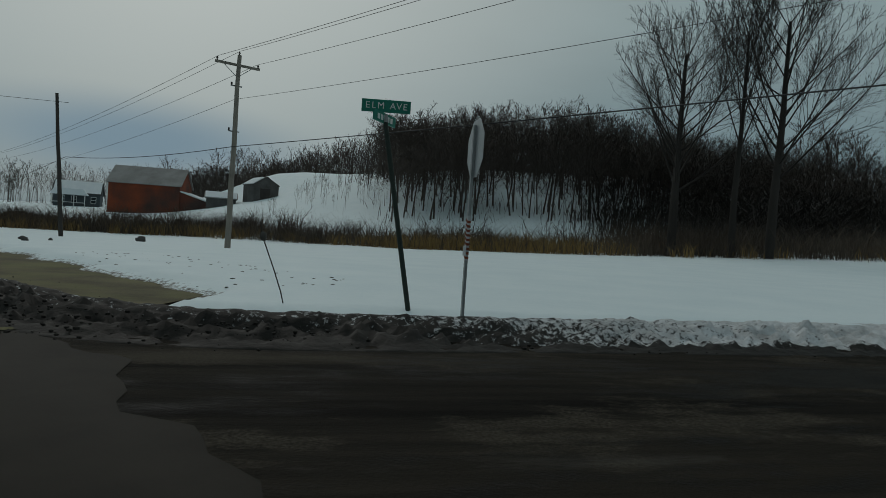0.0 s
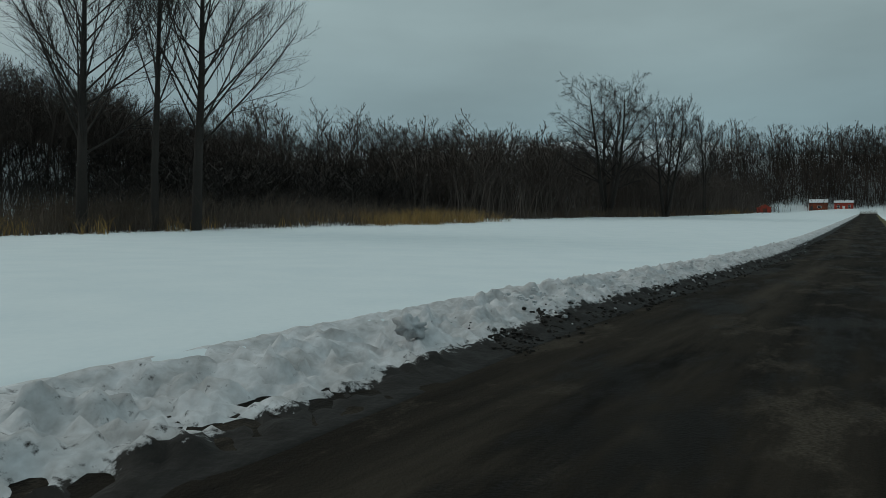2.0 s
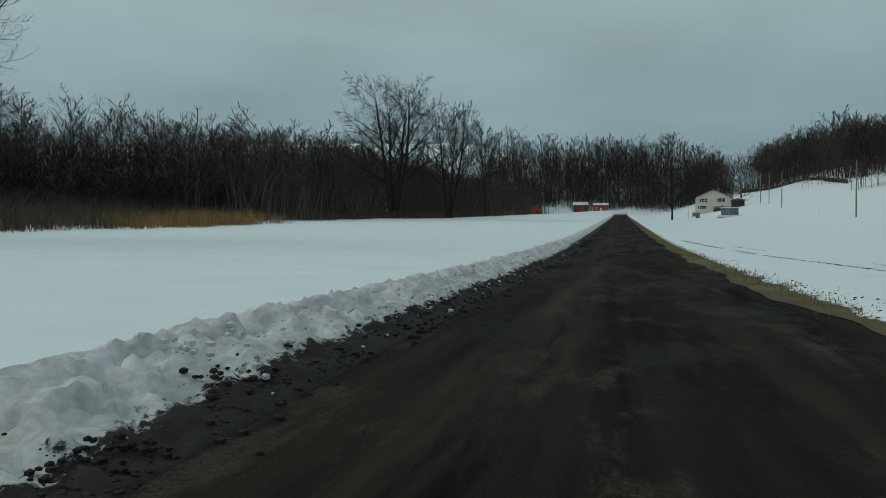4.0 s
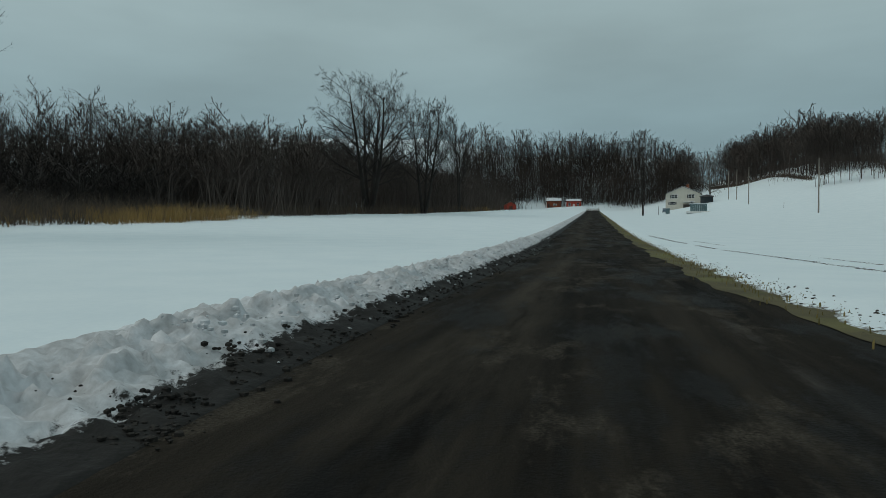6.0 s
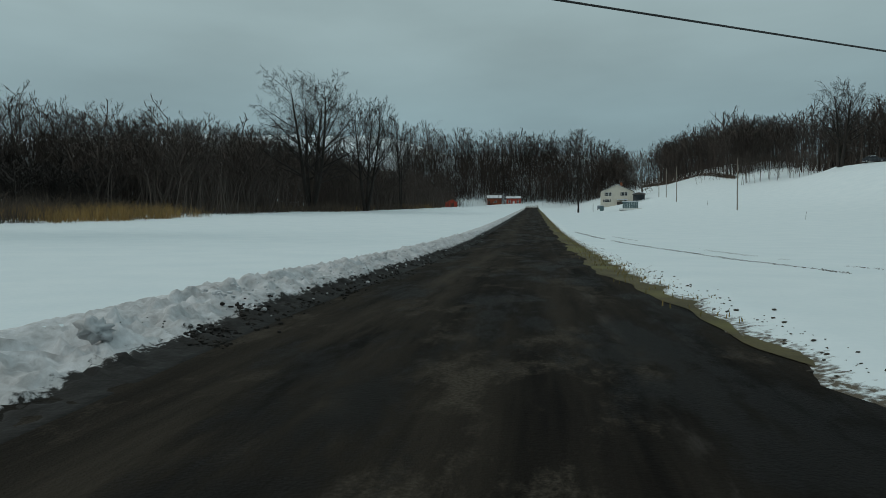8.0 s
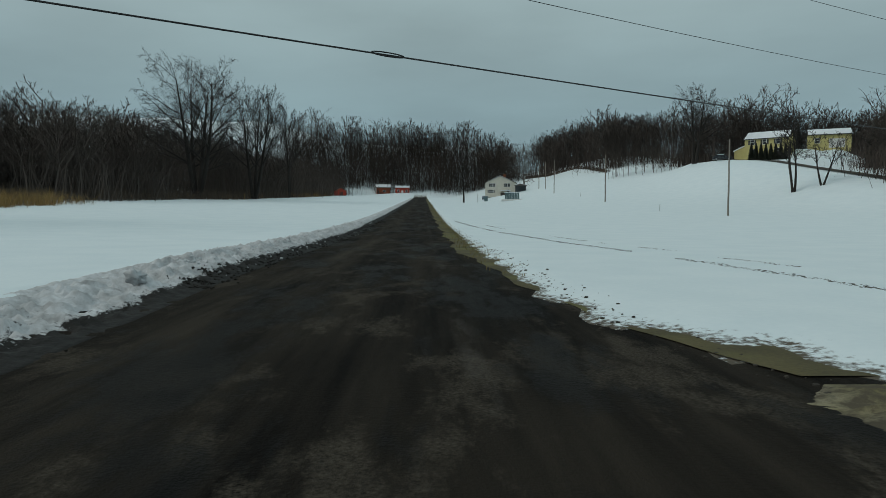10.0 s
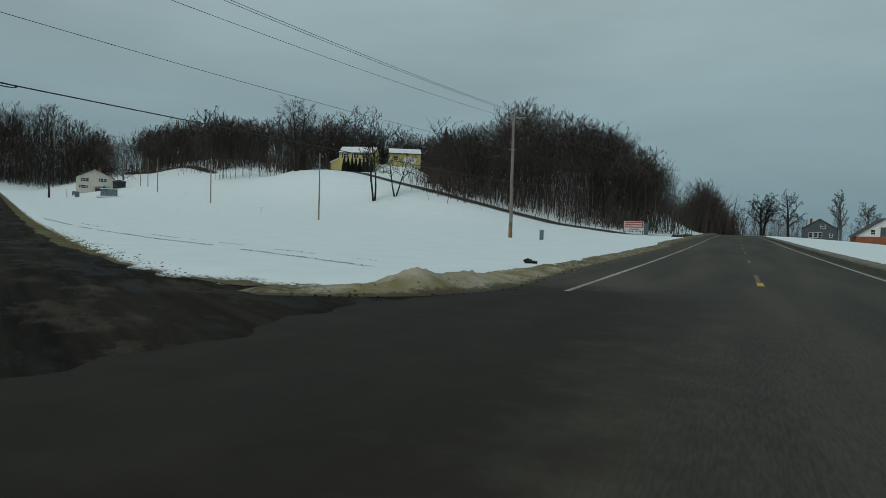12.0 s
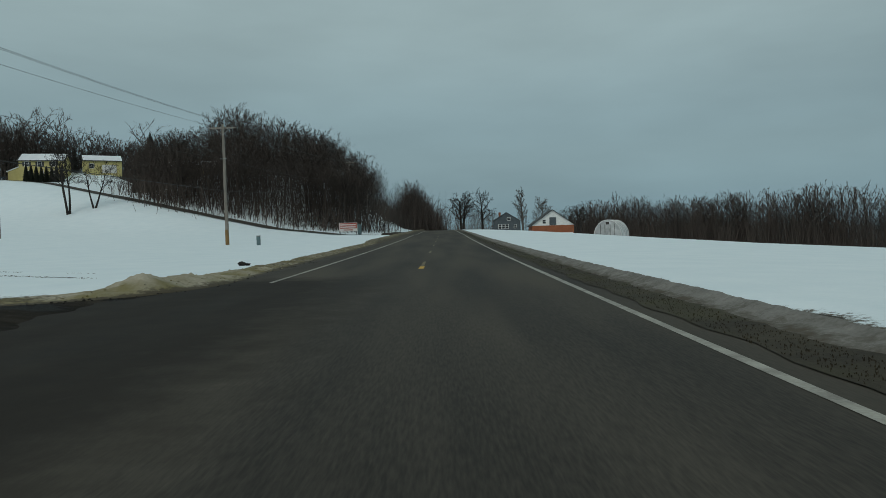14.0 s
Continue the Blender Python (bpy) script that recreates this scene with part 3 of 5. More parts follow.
rng = np.random.RandomState(4)
pts = []
for _ in range(7000):
    s, r = 16 + 198 * rng.rand() ** 1.8, 6.2 + rng.normal(0, 0.36)
    r += 1.1 * float(smooth01((19 - s) / 7))
    if s < 36 and rng.rand() > (s - 22) / 14:
        continue
    x, y = -0.845 * s + 0.534 * r, 0.534 * s + 0.845 * r
    pts.append((x, y))
scatter_blades("grass", laid(pts, 0.03, land), 0.075, 0.02, BLADE, "straw-coloured dead grass along the side road", seed=2)
pts = []
for _ in range(7000):
    x, y = rng.uniform(4.05, 4.75), 2 + 120 * rng.rand() ** 2
    pts.append((x, y))
scatter_blades("grass", laid(pts, 0.02, land), 0.03, 0.015, DARKTURF, "short dead grass along the main road", seed=3)

# ---- ploughed banks ----


def resample(path, step):
    P = np.asarray(path, float)
    for _ in range(3):
        Q = [P[0]]
        for a, b in zip(P[:-1], P[1:]):
            Q += [0.75 * a + 0.25 * b, 0.25 * a + 0.75 * b]
        P = np.array(Q + [P[-1]])
    d = np.r_[0, np.cumsum(np.hypot(*np.diff(P, axis=0).T))]
    n = max(int(d[-1] / step), 2)
    t = np.linspace(0, d[-1], n + 1)
    return np.stack([np.interp(t, d, P[:, 0]), np.interp(t, d, P[:, 1])], 1), t


def berm(name, path, step, width, height, mat, soil, label, rough=0.16, across=22, foot=0.9, seed=0.0, rise=lambda t: 1.0, depth=0.21):
    """A bank of ploughed snow along a path; its road side lies to the right of the path."""
    P, t = resample(path, step)
    T = np.gradient(P, axis=0)
    T /= np.hypot(T[:, 0], T[:, 1])[:, None]
    nrm = np.stack([-T[:, 1], T[:, 0]], 1)
    W = np.linspace(0, 1, across)
    X, Y, Z, S, BX, BY = (np.zeros((len(P), across)) for _ in range(6))
    for i, p in enumerate(P):
        hgt, wid = height(t[i]), width(t[i])
        end = float(smooth01(t[i] / 1.3) * smooth01((t[-1] - t[i]) / 1.3))
        for j, w in enumerate(W):
            c = p + nrm[i] * (w - 0.4) * wid
            q = Vector((c[0], c[1], seed))
            lumps = 0.75 * noise.fractal(q * 1.9, 0.6, 2.1, 5) + 0.8 * abs(noise.noise(q * 4.5)) + 0.75 * abs(noise.noise(q * 8.5)) - 0.4
            env = math.sin(math.pi * min(max(w, 0.0), 1.0) ** 1.25)
            side = noise.noise(q * 2.3 + Vector((9, 4, 0))) * 0.14 * env
            X[i, j], Y[i, j] = c[0] + nrm[i][0] * side, c[1] + nrm[i][1] * side
            base = depth * w - 0.06 * (j == 0) - 0.12 * (j == across - 1)
            BX[i, j], BY[i, j] = c[0], c[1]
            Z[i, j] = base - 0.08 * (1 - end) + end * env * (hgt * (0.85 + 0.3 * noise.noise(Vector((t[i] * 0.9, 5, seed)))) + rough * rise(t[i]) * lumps)
            S[i, j] = soil(t[i], w)
    ob = sheet(name, X, Y, Z + land(BX, BY), mat, S)
    if sum(p.normal.z for p in ob.data.polygons[:200]) < 0:
        ob.data.flip_normals()
    return tagged(ob, label, "snow bank", kind="stuff")


def elm_at(s, r):
    return (-0.845 * s + 0.534 * r, 0.534 * s + 0.845 * r)


corner = [(-5.0, -3.0), (-5.1, -0.6), (-5.45, 2.1), (-6.1, 4.2), (-7.1, 5.25), (-8.4, 6.05), (-9.6, 6.65), (-11.0, 7.35), (-13.4, 8.6), elm_at(20, -0.25)] + [elm_at(s, -0.5) for s in range(24, 62, 6)]
# this path runs west, so the road lies to its right
def corner_soil(t, w):
    near = 0.36 * (1 - smooth01((t - 8.5) / 7.0))
    foot = 0.6 * (1 - smooth01((w - 0.10) / 0.28))
    return float(max(near * (1 - 0.45 * smooth01((w - 0.45) / 0.4)), foot) + 0.25 + 0.14 * (1 - smooth01((t - 13) / 8)))


berm("snow_bank", corner, 0.085, lambda t: 1.6 + 0.5 * float(smooth01((t - 11) / 8)), lambda t: -0.03 + 0.21 * float(smooth01((t - 18.5) / 6)) + 0.24 * float(1 - smooth01((t - 2.5) / 5)), BANK, corner_soil, "ploughed snow bank, dark with soil at the corner and foot", across=28, rough=0.17, seed=1.0, rise=lambda t: 1.0 + 0.15 * float(smooth01((t - 9) / 8)))
berm("snow_bank", [elm_at(s, -0.6) for s in (60, 80, 110, 150, 200, 260, 320)], 0.6, lambda t: 1.7, lambda t: 0.26 - 0.14 * float(smooth01(t / 150)), BANK, lambda t, w: 0.15 + 0.6 * float(1 - smooth01((w - 0.12) / 0.3)), "ploughed snow bank along the side road", rough=0.15, across=12, seed=2.0)

MOUND = [(2.9, 0.06, 0.5), (4.15, 0.44, 0.62), (5.8, 0.30, 0.75), (7.4, 0.14, 0.9), (9.5, 0.10, 1.2), (12.5, 0.07, 2.0)]


def mound_height(t):
    return 0.01 + sum(h * math.exp(-((t - c) ** 2) / (2 * (w * 0.75) ** 2)) for c, h, w in MOUND) + 0.08 * float(smooth01((t - 14) / 6))


# runs from the main road back to the side road, so that the road lies to its right
north = [(-9.2, 13.2), (-8.6, 13.15), (-7.85, 13.4), (-6.6, 14.35), (-5.65, 15.7), (-5.4, 17.7), (-5.45, 20), (-5.4, 24), (-5.35, 30), (-5.35, 40), (-5.35, 60)]
berm("snow_bank", north, 0.11, lambda t: 1.1 + 0.8 * float(smooth01(t / 3.5)) - 0.3 * float(smooth01((t - 8) / 8)), mound_height, SANDY, lambda t, w: 0.18 + 0.32 * float(1 - smooth01((t - 1.2) / 2.2)) + 0.5 * float(1 - smooth01((w - 0.05) / 0.25)) + 0.28 * float(smooth01((t - 8) / 6)), "sandy yellow-brown snow mounds at the road corner", rough=0.075, seed=3.0, depth=0.06)
berm("snow_bank", [(-5.35, 59), (-5.35, 90), (-5.35, 140), (-5.35, 200), (-5.35, 300)], 0.7, lambda t: 1.7, lambda t: 0.22, SANDY, lambda t, w: 0.50 + 0.3 * float(1 - smooth01((w - 0.1) / 0.3)), "sandy snow bank along the main road", rough=0.12, across=10, seed=4.0)
berm("snow_bank", [(4.95, 60), (4.95, 30), (4.95, 10), (4.95, 0), (4.95, -12)], 0.15, lambda t: 0.7, lambda t: -0.05, GRIT, lambda t, w: 0.30 + 0.25 * float(1 - smooth01((w - 0.2) / 0.5)), "low grey gritty snow bank along the main road", rough=0.05, across=12, seed=5.0)
berm("snow_bank", [(4.95, 400), (4.95, 200), (4.95, 120), (4.95, 60)], 0.8, lambda t: 0.7, lambda t: -0.05, GRIT, lambda t, w: 0.32 + 0.25 * float(1 - smooth01((w - 0.2) / 0.5)), "low grey gritty snow bank along the main road", rough=0.05, across=8, seed=6.0)


def lumps(name, places, mat, label, category, seed=0, squash=0.65):
    b = Build()
    for i, (x, y, z, r) in enumerate(places):
        b.lump((x, y, z), r, squash, seed + i, 0.5, 5, 3)
    return tagged(part(name, b, mat), label, category, kind="stuff")


rng = np.random.RandomState(9)
foot, crumbs = [], []
for _ in range(3000):
    s = 21 + 53 * rng.rand() ** 1.5
    r = 0.12 + rng.normal(0, 0.19) + 0.12 * math.sin(1.3 * s)
    if noise.noise(Vector((s * 1.1, r * 2.0, 4))) < -0.08:
        continue
    w = min(max(0.4 + (-0.5 - r) / 2.1, 0.0), 0.5)
    x, y = elm_at(s, r)
    foot.append((x, y, float(land(x, y)) + 0.015 + 0.21 * w + 0.17 * math.sin(math.pi * w**1.25) * float(smooth01((s - 17) / 5)), 0.007 + 0.034 * rng.rand() ** 3))
for _ in range(900):
    k = rng.rand()
    x, y = -5.0 - 8.2 * k + rng.normal(0, 0.3), 3.4 + 5.2 * k + rng.normal(0, 0.35)
    foot.append((x, y, float(land(x, y)) + 0.015, 0.006 + 0.03 * rng.rand() ** 3))
CPATH, _c = resample(corner, 0.05)
for _ in range(900):
    i = rng.randint(0, int(len(CPATH) * 0.17))
    x, y = CPATH[i][0] + rng.normal(0, 0.42), CPATH[i][1] + rng.normal(0, 0.42)
    foot.append((x, y, float(land(x, y)) + 0.10 + 0.2 * float(1 - smooth01((_c[i] - 2.5) / 5)) + rng.normal(0, 0.05), 0.006 + 0.028 * rng.rand() ** 3))
lumps("clods", foot, CLOD, "black wet clods of soil at the edge of the ploughed snow", "soil", 5)
grit = []
for _ in range(650):
    s = 13 + 45 * rng.rand() ** 1.3
    x, y = elm_at(s, 6.2 + rng.normal(0, 0.2) + 1.2 * float(smooth01((19 - s) / 7)))
    grit.append((x, y, max(gz(x, y), float(land(x, y))) + 0.005, 0.008 + 0.028 * rng.rand() ** 3))
lumps("gravel", grit, DIRT, "dark gravel scattered on the snow's edge", "gravel", 700, 0.5)
for _ in range(420):
    s = 23 + 42 * rng.rand() ** 1.4
    r = -0.45 + rng.normal(0, 0.3)
    x, y = elm_at(s, r)
    crumbs.append((x, y, float(land(x, y)) + 0.04 + 0.30 * float(smooth01((0.25 - r) / 0.9)) + rng.normal(0, 0.02), 0.012 + 0.04 * rng.rand() ** 2))
lumps("snow_crumbs", crumbs, BANK, "lumps of ploughed snow on the bank", "snow", 50)
for x, y, z, r, lab in ((-17.6, 10.6, 0.37, 0.13, "large grey block of ploughed snow"),):
    b = Build().lump((0, 0, 0), r, 0.75, x, 1.1, 18, 14)
    me = part("snow_block", b, BANK, smooth=True)
    me.location = (x, y, z)
    tagged(me, lab, "snow block")

x, y = -6.6, 24.6
b = Build().lump((0, 0, 0), 0.15, 0.55, 4, 0.9, 14, 10)
b.lump((0.17, 0.06, -0.02), 0.09, 0.6, 9, 0.9, 10, 8)
g = tagged(part("soil_block", b, CLOD), "dark clod of frozen soil on the snow bank", "soil")
g.location = (x, y, gz(x, y) + 0.06)

# tyre ruts and footprints that break the snow crust
rut = []
TRACK, _t = resample([(-58.0, 45.0), (-51.5, 41.6), (-46.0, 38.6), (-36.0, 33.4), (-27.5, 29.1), (-17.9, 24.2), (-12.9, 21.5), (-9.4, 19.2)], 0.05)
for _ in range(3600):
    i = rng.randint(len(TRACK))
    side = rng.choice([0.0, 0.0, 1.5])
    x, y = TRACK[i][0] + rng.normal(0, 0.09) + 0.45 * side, TRACK[i][1] + rng.normal(0, 0.07) + 0.85 * side
    if noise.noise(Vector((x * 0.35, y * 0.5, 1 + side))) > -0.32 + 0.30 * side:
        rut.append((x, y, 0.0, 0.010 + 0.036 * rng.rand() ** 2))
rut = [(a[0], a[1], float(z), a[3]) for a, z in zip(rut, ground_z(np.array([a[0] for a in rut]), np.array([a[1] for a in rut])))]
for _ in range(120):
    x, y = rng.uniform(-12, -7), rng.uniform(-9, 2)
    if x < -8.7 - 0.1 * abs(y):
        rut.append((x, y, gz(x, y), rng.uniform(0.015, 0.05)))
mound, dark = [], []
NPATH, _n = resample(north, 0.05)
for _ in range(420):
    i = rng.randint(44, int(len(NPATH) * 0.28))
    k = rng.rand() ** 1.4
    x, y = NPATH[i][0] + rng.normal(0, 0.25), NPATH[i][1] + rng.normal(0, 0.25)
    mound.append((x, y, float(land(x, y)) + 0.03 + 0.5 * mound_height(i * 0.05), 0.008 + 0.026 * k))
for _ in range(320):
    i = rng.randint(36, int(len(NPATH) * 0.4))
    x, y = NPATH[i][0] + 0.45 + rng.normal(0, 0.16), NPATH[i][1] - 0.55 + rng.normal(0, 0.16)
    dark.append((x, y, float(land(x, y)) + 0.015, 0.008 + 0.03 * rng.rand() ** 2))
lumps("sandy_crumbs", mound, SANDY, "sandy crumbs of snow on the mounds", "snow", 400)
lumps("foot_clods", dark, CLOD, "black soil crumbs at the foot of the mounds", "soil", 900)
lumps("rut_clods", rut, DIRT, "soil thrown up along old wheel tracks in the snow", "soil", 200, 0.3)

# ---- bare trees ----


def grow(rng, height, radius, clear=0.3, limbs=9, spread=0.55, levels=3, kids=(7, 6, 4), stems=1, droop=0.0, taper=0.5, segs=(8, 5, 3, 2), wob=(0.022, 0.11, 0.17, 0.2), reach=0.46, thin=(0.42, 0.42, 0.5), lift=0.06, dome=0.0, tilts=(0.10, 0.28), fork=1.15):
    """Branch pieces of one bare tree: start, end, radius at both, level."""
    out = []

    count_ = [0]

    def branch(p, d, length, r, level, tag):
        n = segs[min(level, len(segs) - 1)]
        pts = [p]
        for i in range(n):
            jit = rng.normal(0, wob[min(level, len(wob) - 1)], 3)
            d = d + jit + np.array([0, 0, (lift if level else 0.1) - droop * level * 0.03])
            d /= np.linalg.norm(d)
            pts.append(pts[-1] + d * length / n)
        rs = [r * (1 - (1 - (taper if level == 0 else 0.25)) * i / n) for i in range(n + 1)]
        for i in range(n):
            out.append((pts[i], pts[i + 1], rs[i], rs[i + 1], level, tag))
        if level >= levels:
            return
        count = limbs if level == 0 else kids[level - 1]
        for k in range(count):
            f = (clear + (1 - clear) * (k + rng.rand()) / count) if level == 0 else (0.25 + 0.75 * (k + rng.rand()) / count)
            f = min(f, 0.999)
            i = int(f * n)
            q = pts[i] + (pts[i + 1] - pts[i]) * (f * n - i)
            a = rng.rand() * 2 * np.pi if level else k * 2.4 + rng.rand()
            ax = pts[i + 1] - pts[i]
            ax /= np.linalg.norm(ax)
            side = np.cross(ax, [math.cos(a), math.sin(a), 0.3])
            side /= np.linalg.norm(side)
            open_ = spread * rng.uniform(0.7, 1.3) * (fork if level else 1.0)
            dd = ax * math.cos(open_) + side * math.sin(open_)
            rest = length * (1 - f)
            count_[0] += 1
            ll = (length * reach * rng.uniform(0.85, 1.15) * ((1.2 - 0.6 * f) * (1 - dome) + dome * (0.62 + 0.5 * math.sin(math.pi * min((f - clear) / (1 - clear) + 0.12, 1))))) if level == 0 else max(rest * 0.9, length * 0.33) * rng.uniform(0.6, 0.95)
            branch(q, dd, ll, max(rs[i] * thin[min(level, len(thin) - 1)], 0.0006), level + 1, count_[0])

    for k in range(stems):
        a = 2 * np.pi * k / max(stems, 1) + rng.rand()
        tilt = 0.0 if stems == 1 else rng.uniform(*tilts)
        d = np.array([math.cos(a) * tilt, math.sin(a) * tilt, 1.0])
        off = np.array([math.cos(a), math.sin(a), 0]) * (0 if stems == 1 else radius * 0.8)
        branch(off + [0, 0, -0.15], d / np.linalg.norm(d), height * rng.uniform(0.88, 1.0), radius, 0, -1 - k)
    return out


def branch_arrays(pieces, sides=lambda lv: (8, 5, 3, 3)[min(lv, 3)], least=0.012, cones=9):
    """Vertices, quads and triangles of the branch pieces; from the level cones on, pieces end in a point."""
    V, Q, T, n0 = [], [], [np.zeros((0, 3), int)], 0
    for k, point in sorted({(sides(p[4]), p[4] >= cones) for p in pieces}):
        some = [p for p in pieces if sides(p[4]) == k and (p[4] >= cones) == point]
        a = np.array([p[0] for p in some])
        b = np.array([p[1] for p in some])
        r0 = np.maximum([p[2] for p in some], least)
        r1 = np.maximum([p[3] for p in some], least * 0.7)
        d = b - a
        d /= np.linalg.norm(d, axis=1)[:, None]
        ref = np.where(np.abs(d[:, 2:3]) > 0.9, [[1.0, 0, 0]], [[0, 0, 1.0]])
        u = np.cross(d, ref)
        u /= np.linalg.norm(u, axis=1)[:, None]
        w = np.cross(d, u)
        th = np.arange(k) * 2 * np.pi / k
        ring = u[:, None] * np.cos(th)[None, :, None] + w[:, None] * np.sin(th)[None, :, None]
        i = np.arange(k) if k > 2 else np.arange(1)
        low = a[:, None] + ring * r0[:, None, None]
        if point:
            v = np.concatenate([low, b[:, None]], 1)
            q = np.stack([i, (i + 1) % k, 0 * i + k], 1)
            T.append((n0 + np.arange(len(some))[:, None, None] * (k + 1) + q[None]).reshape(-1, 3))
        else:
            v = np.concatenate([low, b[:, None] + ring * r1[:, None, None]], 1)
            q = np.stack([i, (i + 1) % k, k + (i + 1) % k, k + i], 1)
            Q.append((n0 + np.arange(len(some))[:, None, None] * 2 * k + q[None]).reshape(-1, 4))
        V.append(v.reshape(-1, 3))
        n0 += v.shape[0] * v.shape[1]
    return np.concatenate(V), np.concatenate(Q) if Q else np.zeros((0, 4), int), np.concatenate(T)


def tree(name, x, y, label, seed, height, radius, z=None, least=0.02, cones=9, sides=lambda lv: (8, 5, 3, 3, 2)[lv], bark=None, category="tree", **how):
    rng = np.random.RandomState(seed)
    pieces = grow(rng, height, radius, **how)
    top = thing(name, x, y, gz(x, y) if z is None else z, 0, label, category)
    for tag in sorted({p[5] for p in pieces if p[4] < 2}):
        some = [p for p in pieces if p[5] == tag]
        nm = "trunk" if some[0][4] == 0 else "limb"
        V, Q, T = branch_arrays(some, sides, least, cones)
        new(nm, mesh_fast(nm, V, Q, T, bark or BARK, nm == "trunk")).parent = top
    V, Q, T = branch_arrays([p for p in pieces if p[4] > 1], sides, least, cones)
    ob = tagged(new("crown", mesh_fast("crown", V, Q, T, bark or BARK)), kind="stuff")
    ob.parent = top
    return top


TALL = dict(levels=4, kids=(13, 8, 4), least=0.013, lift=0.055, thin=(0.30, 0.40, 0.5), taper=0.30, wob=(0.012, 0.04, 0.08, 0.13), segs=(8, 7, 3, 1, 1), cones=3, fork=0.72)
tree("tree", -57.6, -14.4, "tall bare tree with a broad fan of fine twigs", 11, 19.5, 0.42, clear=0.31, limbs=28, spread=0.80, reach=0.58, **TALL)
tree("tree", -59.7, -10.2, "tall bare tree with steep forking limbs", 12, 19, 0.32, clear=0.48, limbs=15, spread=0.46, reach=0.55, **TALL)
tree("tree", -60.8, -7.6, "tall bare tree with steep forking limbs and wide twigs", 23, 19.5, 0.42, clear=0.33, limbs=27, spread=0.72, reach=0.58, **TALL)
WIDE = dict(levels=4, kids=(11, 7, 5), least=0.023, thin=(0.45, 0.42, 0.5), fork=0.85, taper=0.15, wob=(0.03, 0.06, 0.09, 0.12), segs=(8, 5, 2, 1, 1), cones=3)
tree("tree", -148.5, 43.8, "large bare tree with a wide spreading crown", 31, 24.5, 0.55, clear=0.26, limbs=15, spread=0.95, reach=0.5, stems=4, tilts=(0.2, 0.7), lift=0.02, **WIDE)
tree("tree", -156.6, 58.4, "bare tree with a rounded twiggy crown", 32, 22, 0.42, clear=0.3, limbs=18, spread=0.8, reach=0.46, stems=3, tilts=(0.1, 0.35), **WIDE)
tree("tree", -191.0, 80.0, "bare tree with a narrow twiggy crown", 33, 24, 0.35, clear=0.3, limbs=20, spread=0.6, reach=0.42, **WIDE)
tree("tree", -203.0, 85.0, "smaller bare tree at the edge of the wood", 34, 21, 0.3, clear=0.3, limbs=20, spread=0.6, reach=0.42, **WIDE)
MID = dict(levels=4, kids=(8, 5, 4), least=0.028, thin=(0.45, 0.42, 0.5), taper=0.15, wob=(0.05, 0.10, 0.14, 0.18), segs=(7, 4, 2, 1, 1), cones=3)
tree("tree", -70.3, 127.0, "leaning bare tree forked low into several stems", 41, 12.0, 0.24, clear=0.42, limbs=10, spread=0.7, reach=0.42, stems=3, **MID)
tree("tree", -66.5, 129.3, "small bare tree forked into two leaning stems", 42, 8.5, 0.2, clear=0.4, limbs=9, spread=0.8, reach=0.45, stems=2, tilts=(0.2, 0.4), **MID)
tree("tree", -120.3, 168.6, "bare yard tree with a dense round crown", 43, 19, 0.42, clear=0.25, limbs=20, spread=0.8, reach=0.5, stems=2, **MID)
tree("tree", -176.0, 131.0, "small bare roadside tree with a rounded crown", 44, 15, 0.30, clear=0.25, limbs=20, spread=0.75, reach=0.46, **MID)
tree("tree", -226.0, 199.0, "pale bare tree with a wide low crown behind the house", 45, 15, 0.4, clear=0.15, limbs=22, spread=0.95, reach=0.55, bark=PALEBARK, **MID)
FARSTYLE = dict(levels=4, kids=(8, 5, 4), least=0.05, thin=(0.5, 0.45, 0.5), taper=0.2, wob=(0.04, 0.10, 0.14, 0.18), segs=(6, 4, 2, 1, 1), cones=3)
tree("tree", 7.5, 243.0, "broad bare tree beside the far road", 46, 11.5, 0.5, clear=0.2, limbs=16, spread=0.95, reach=0.62, stems=2, **FARSTYLE)
tree("tree", 15.0, 245.0, "broad bare tree beside the far road", 47, 12, 0.5, clear=0.2, limbs=16, spread=0.9, reach=0.55, **FARSTYLE)
tree("tree", 30.5, 252.0, "pale narrow bare tree behind the barn", 48, 14.5, 0.4, clear=0.15, limbs=22, spread=0.5, reach=0.34, bark=PALEBARK, **FARSTYLE)
tree("tree", 37.5, 250.0, "pale bare tree with a round crown behind the barn", 49, 12.5, 0.4, clear=0.15, limbs=20, spread=0.8, reach=0.5, bark=PALEBARK, **FARSTYLE)
tree("tree", 62.0, 300.0, "small bare tree in the far hedge", 50, 13, 0.35, clear=0.25, limbs=14, spread=0.7, reach=0.5, **FARSTYLE)

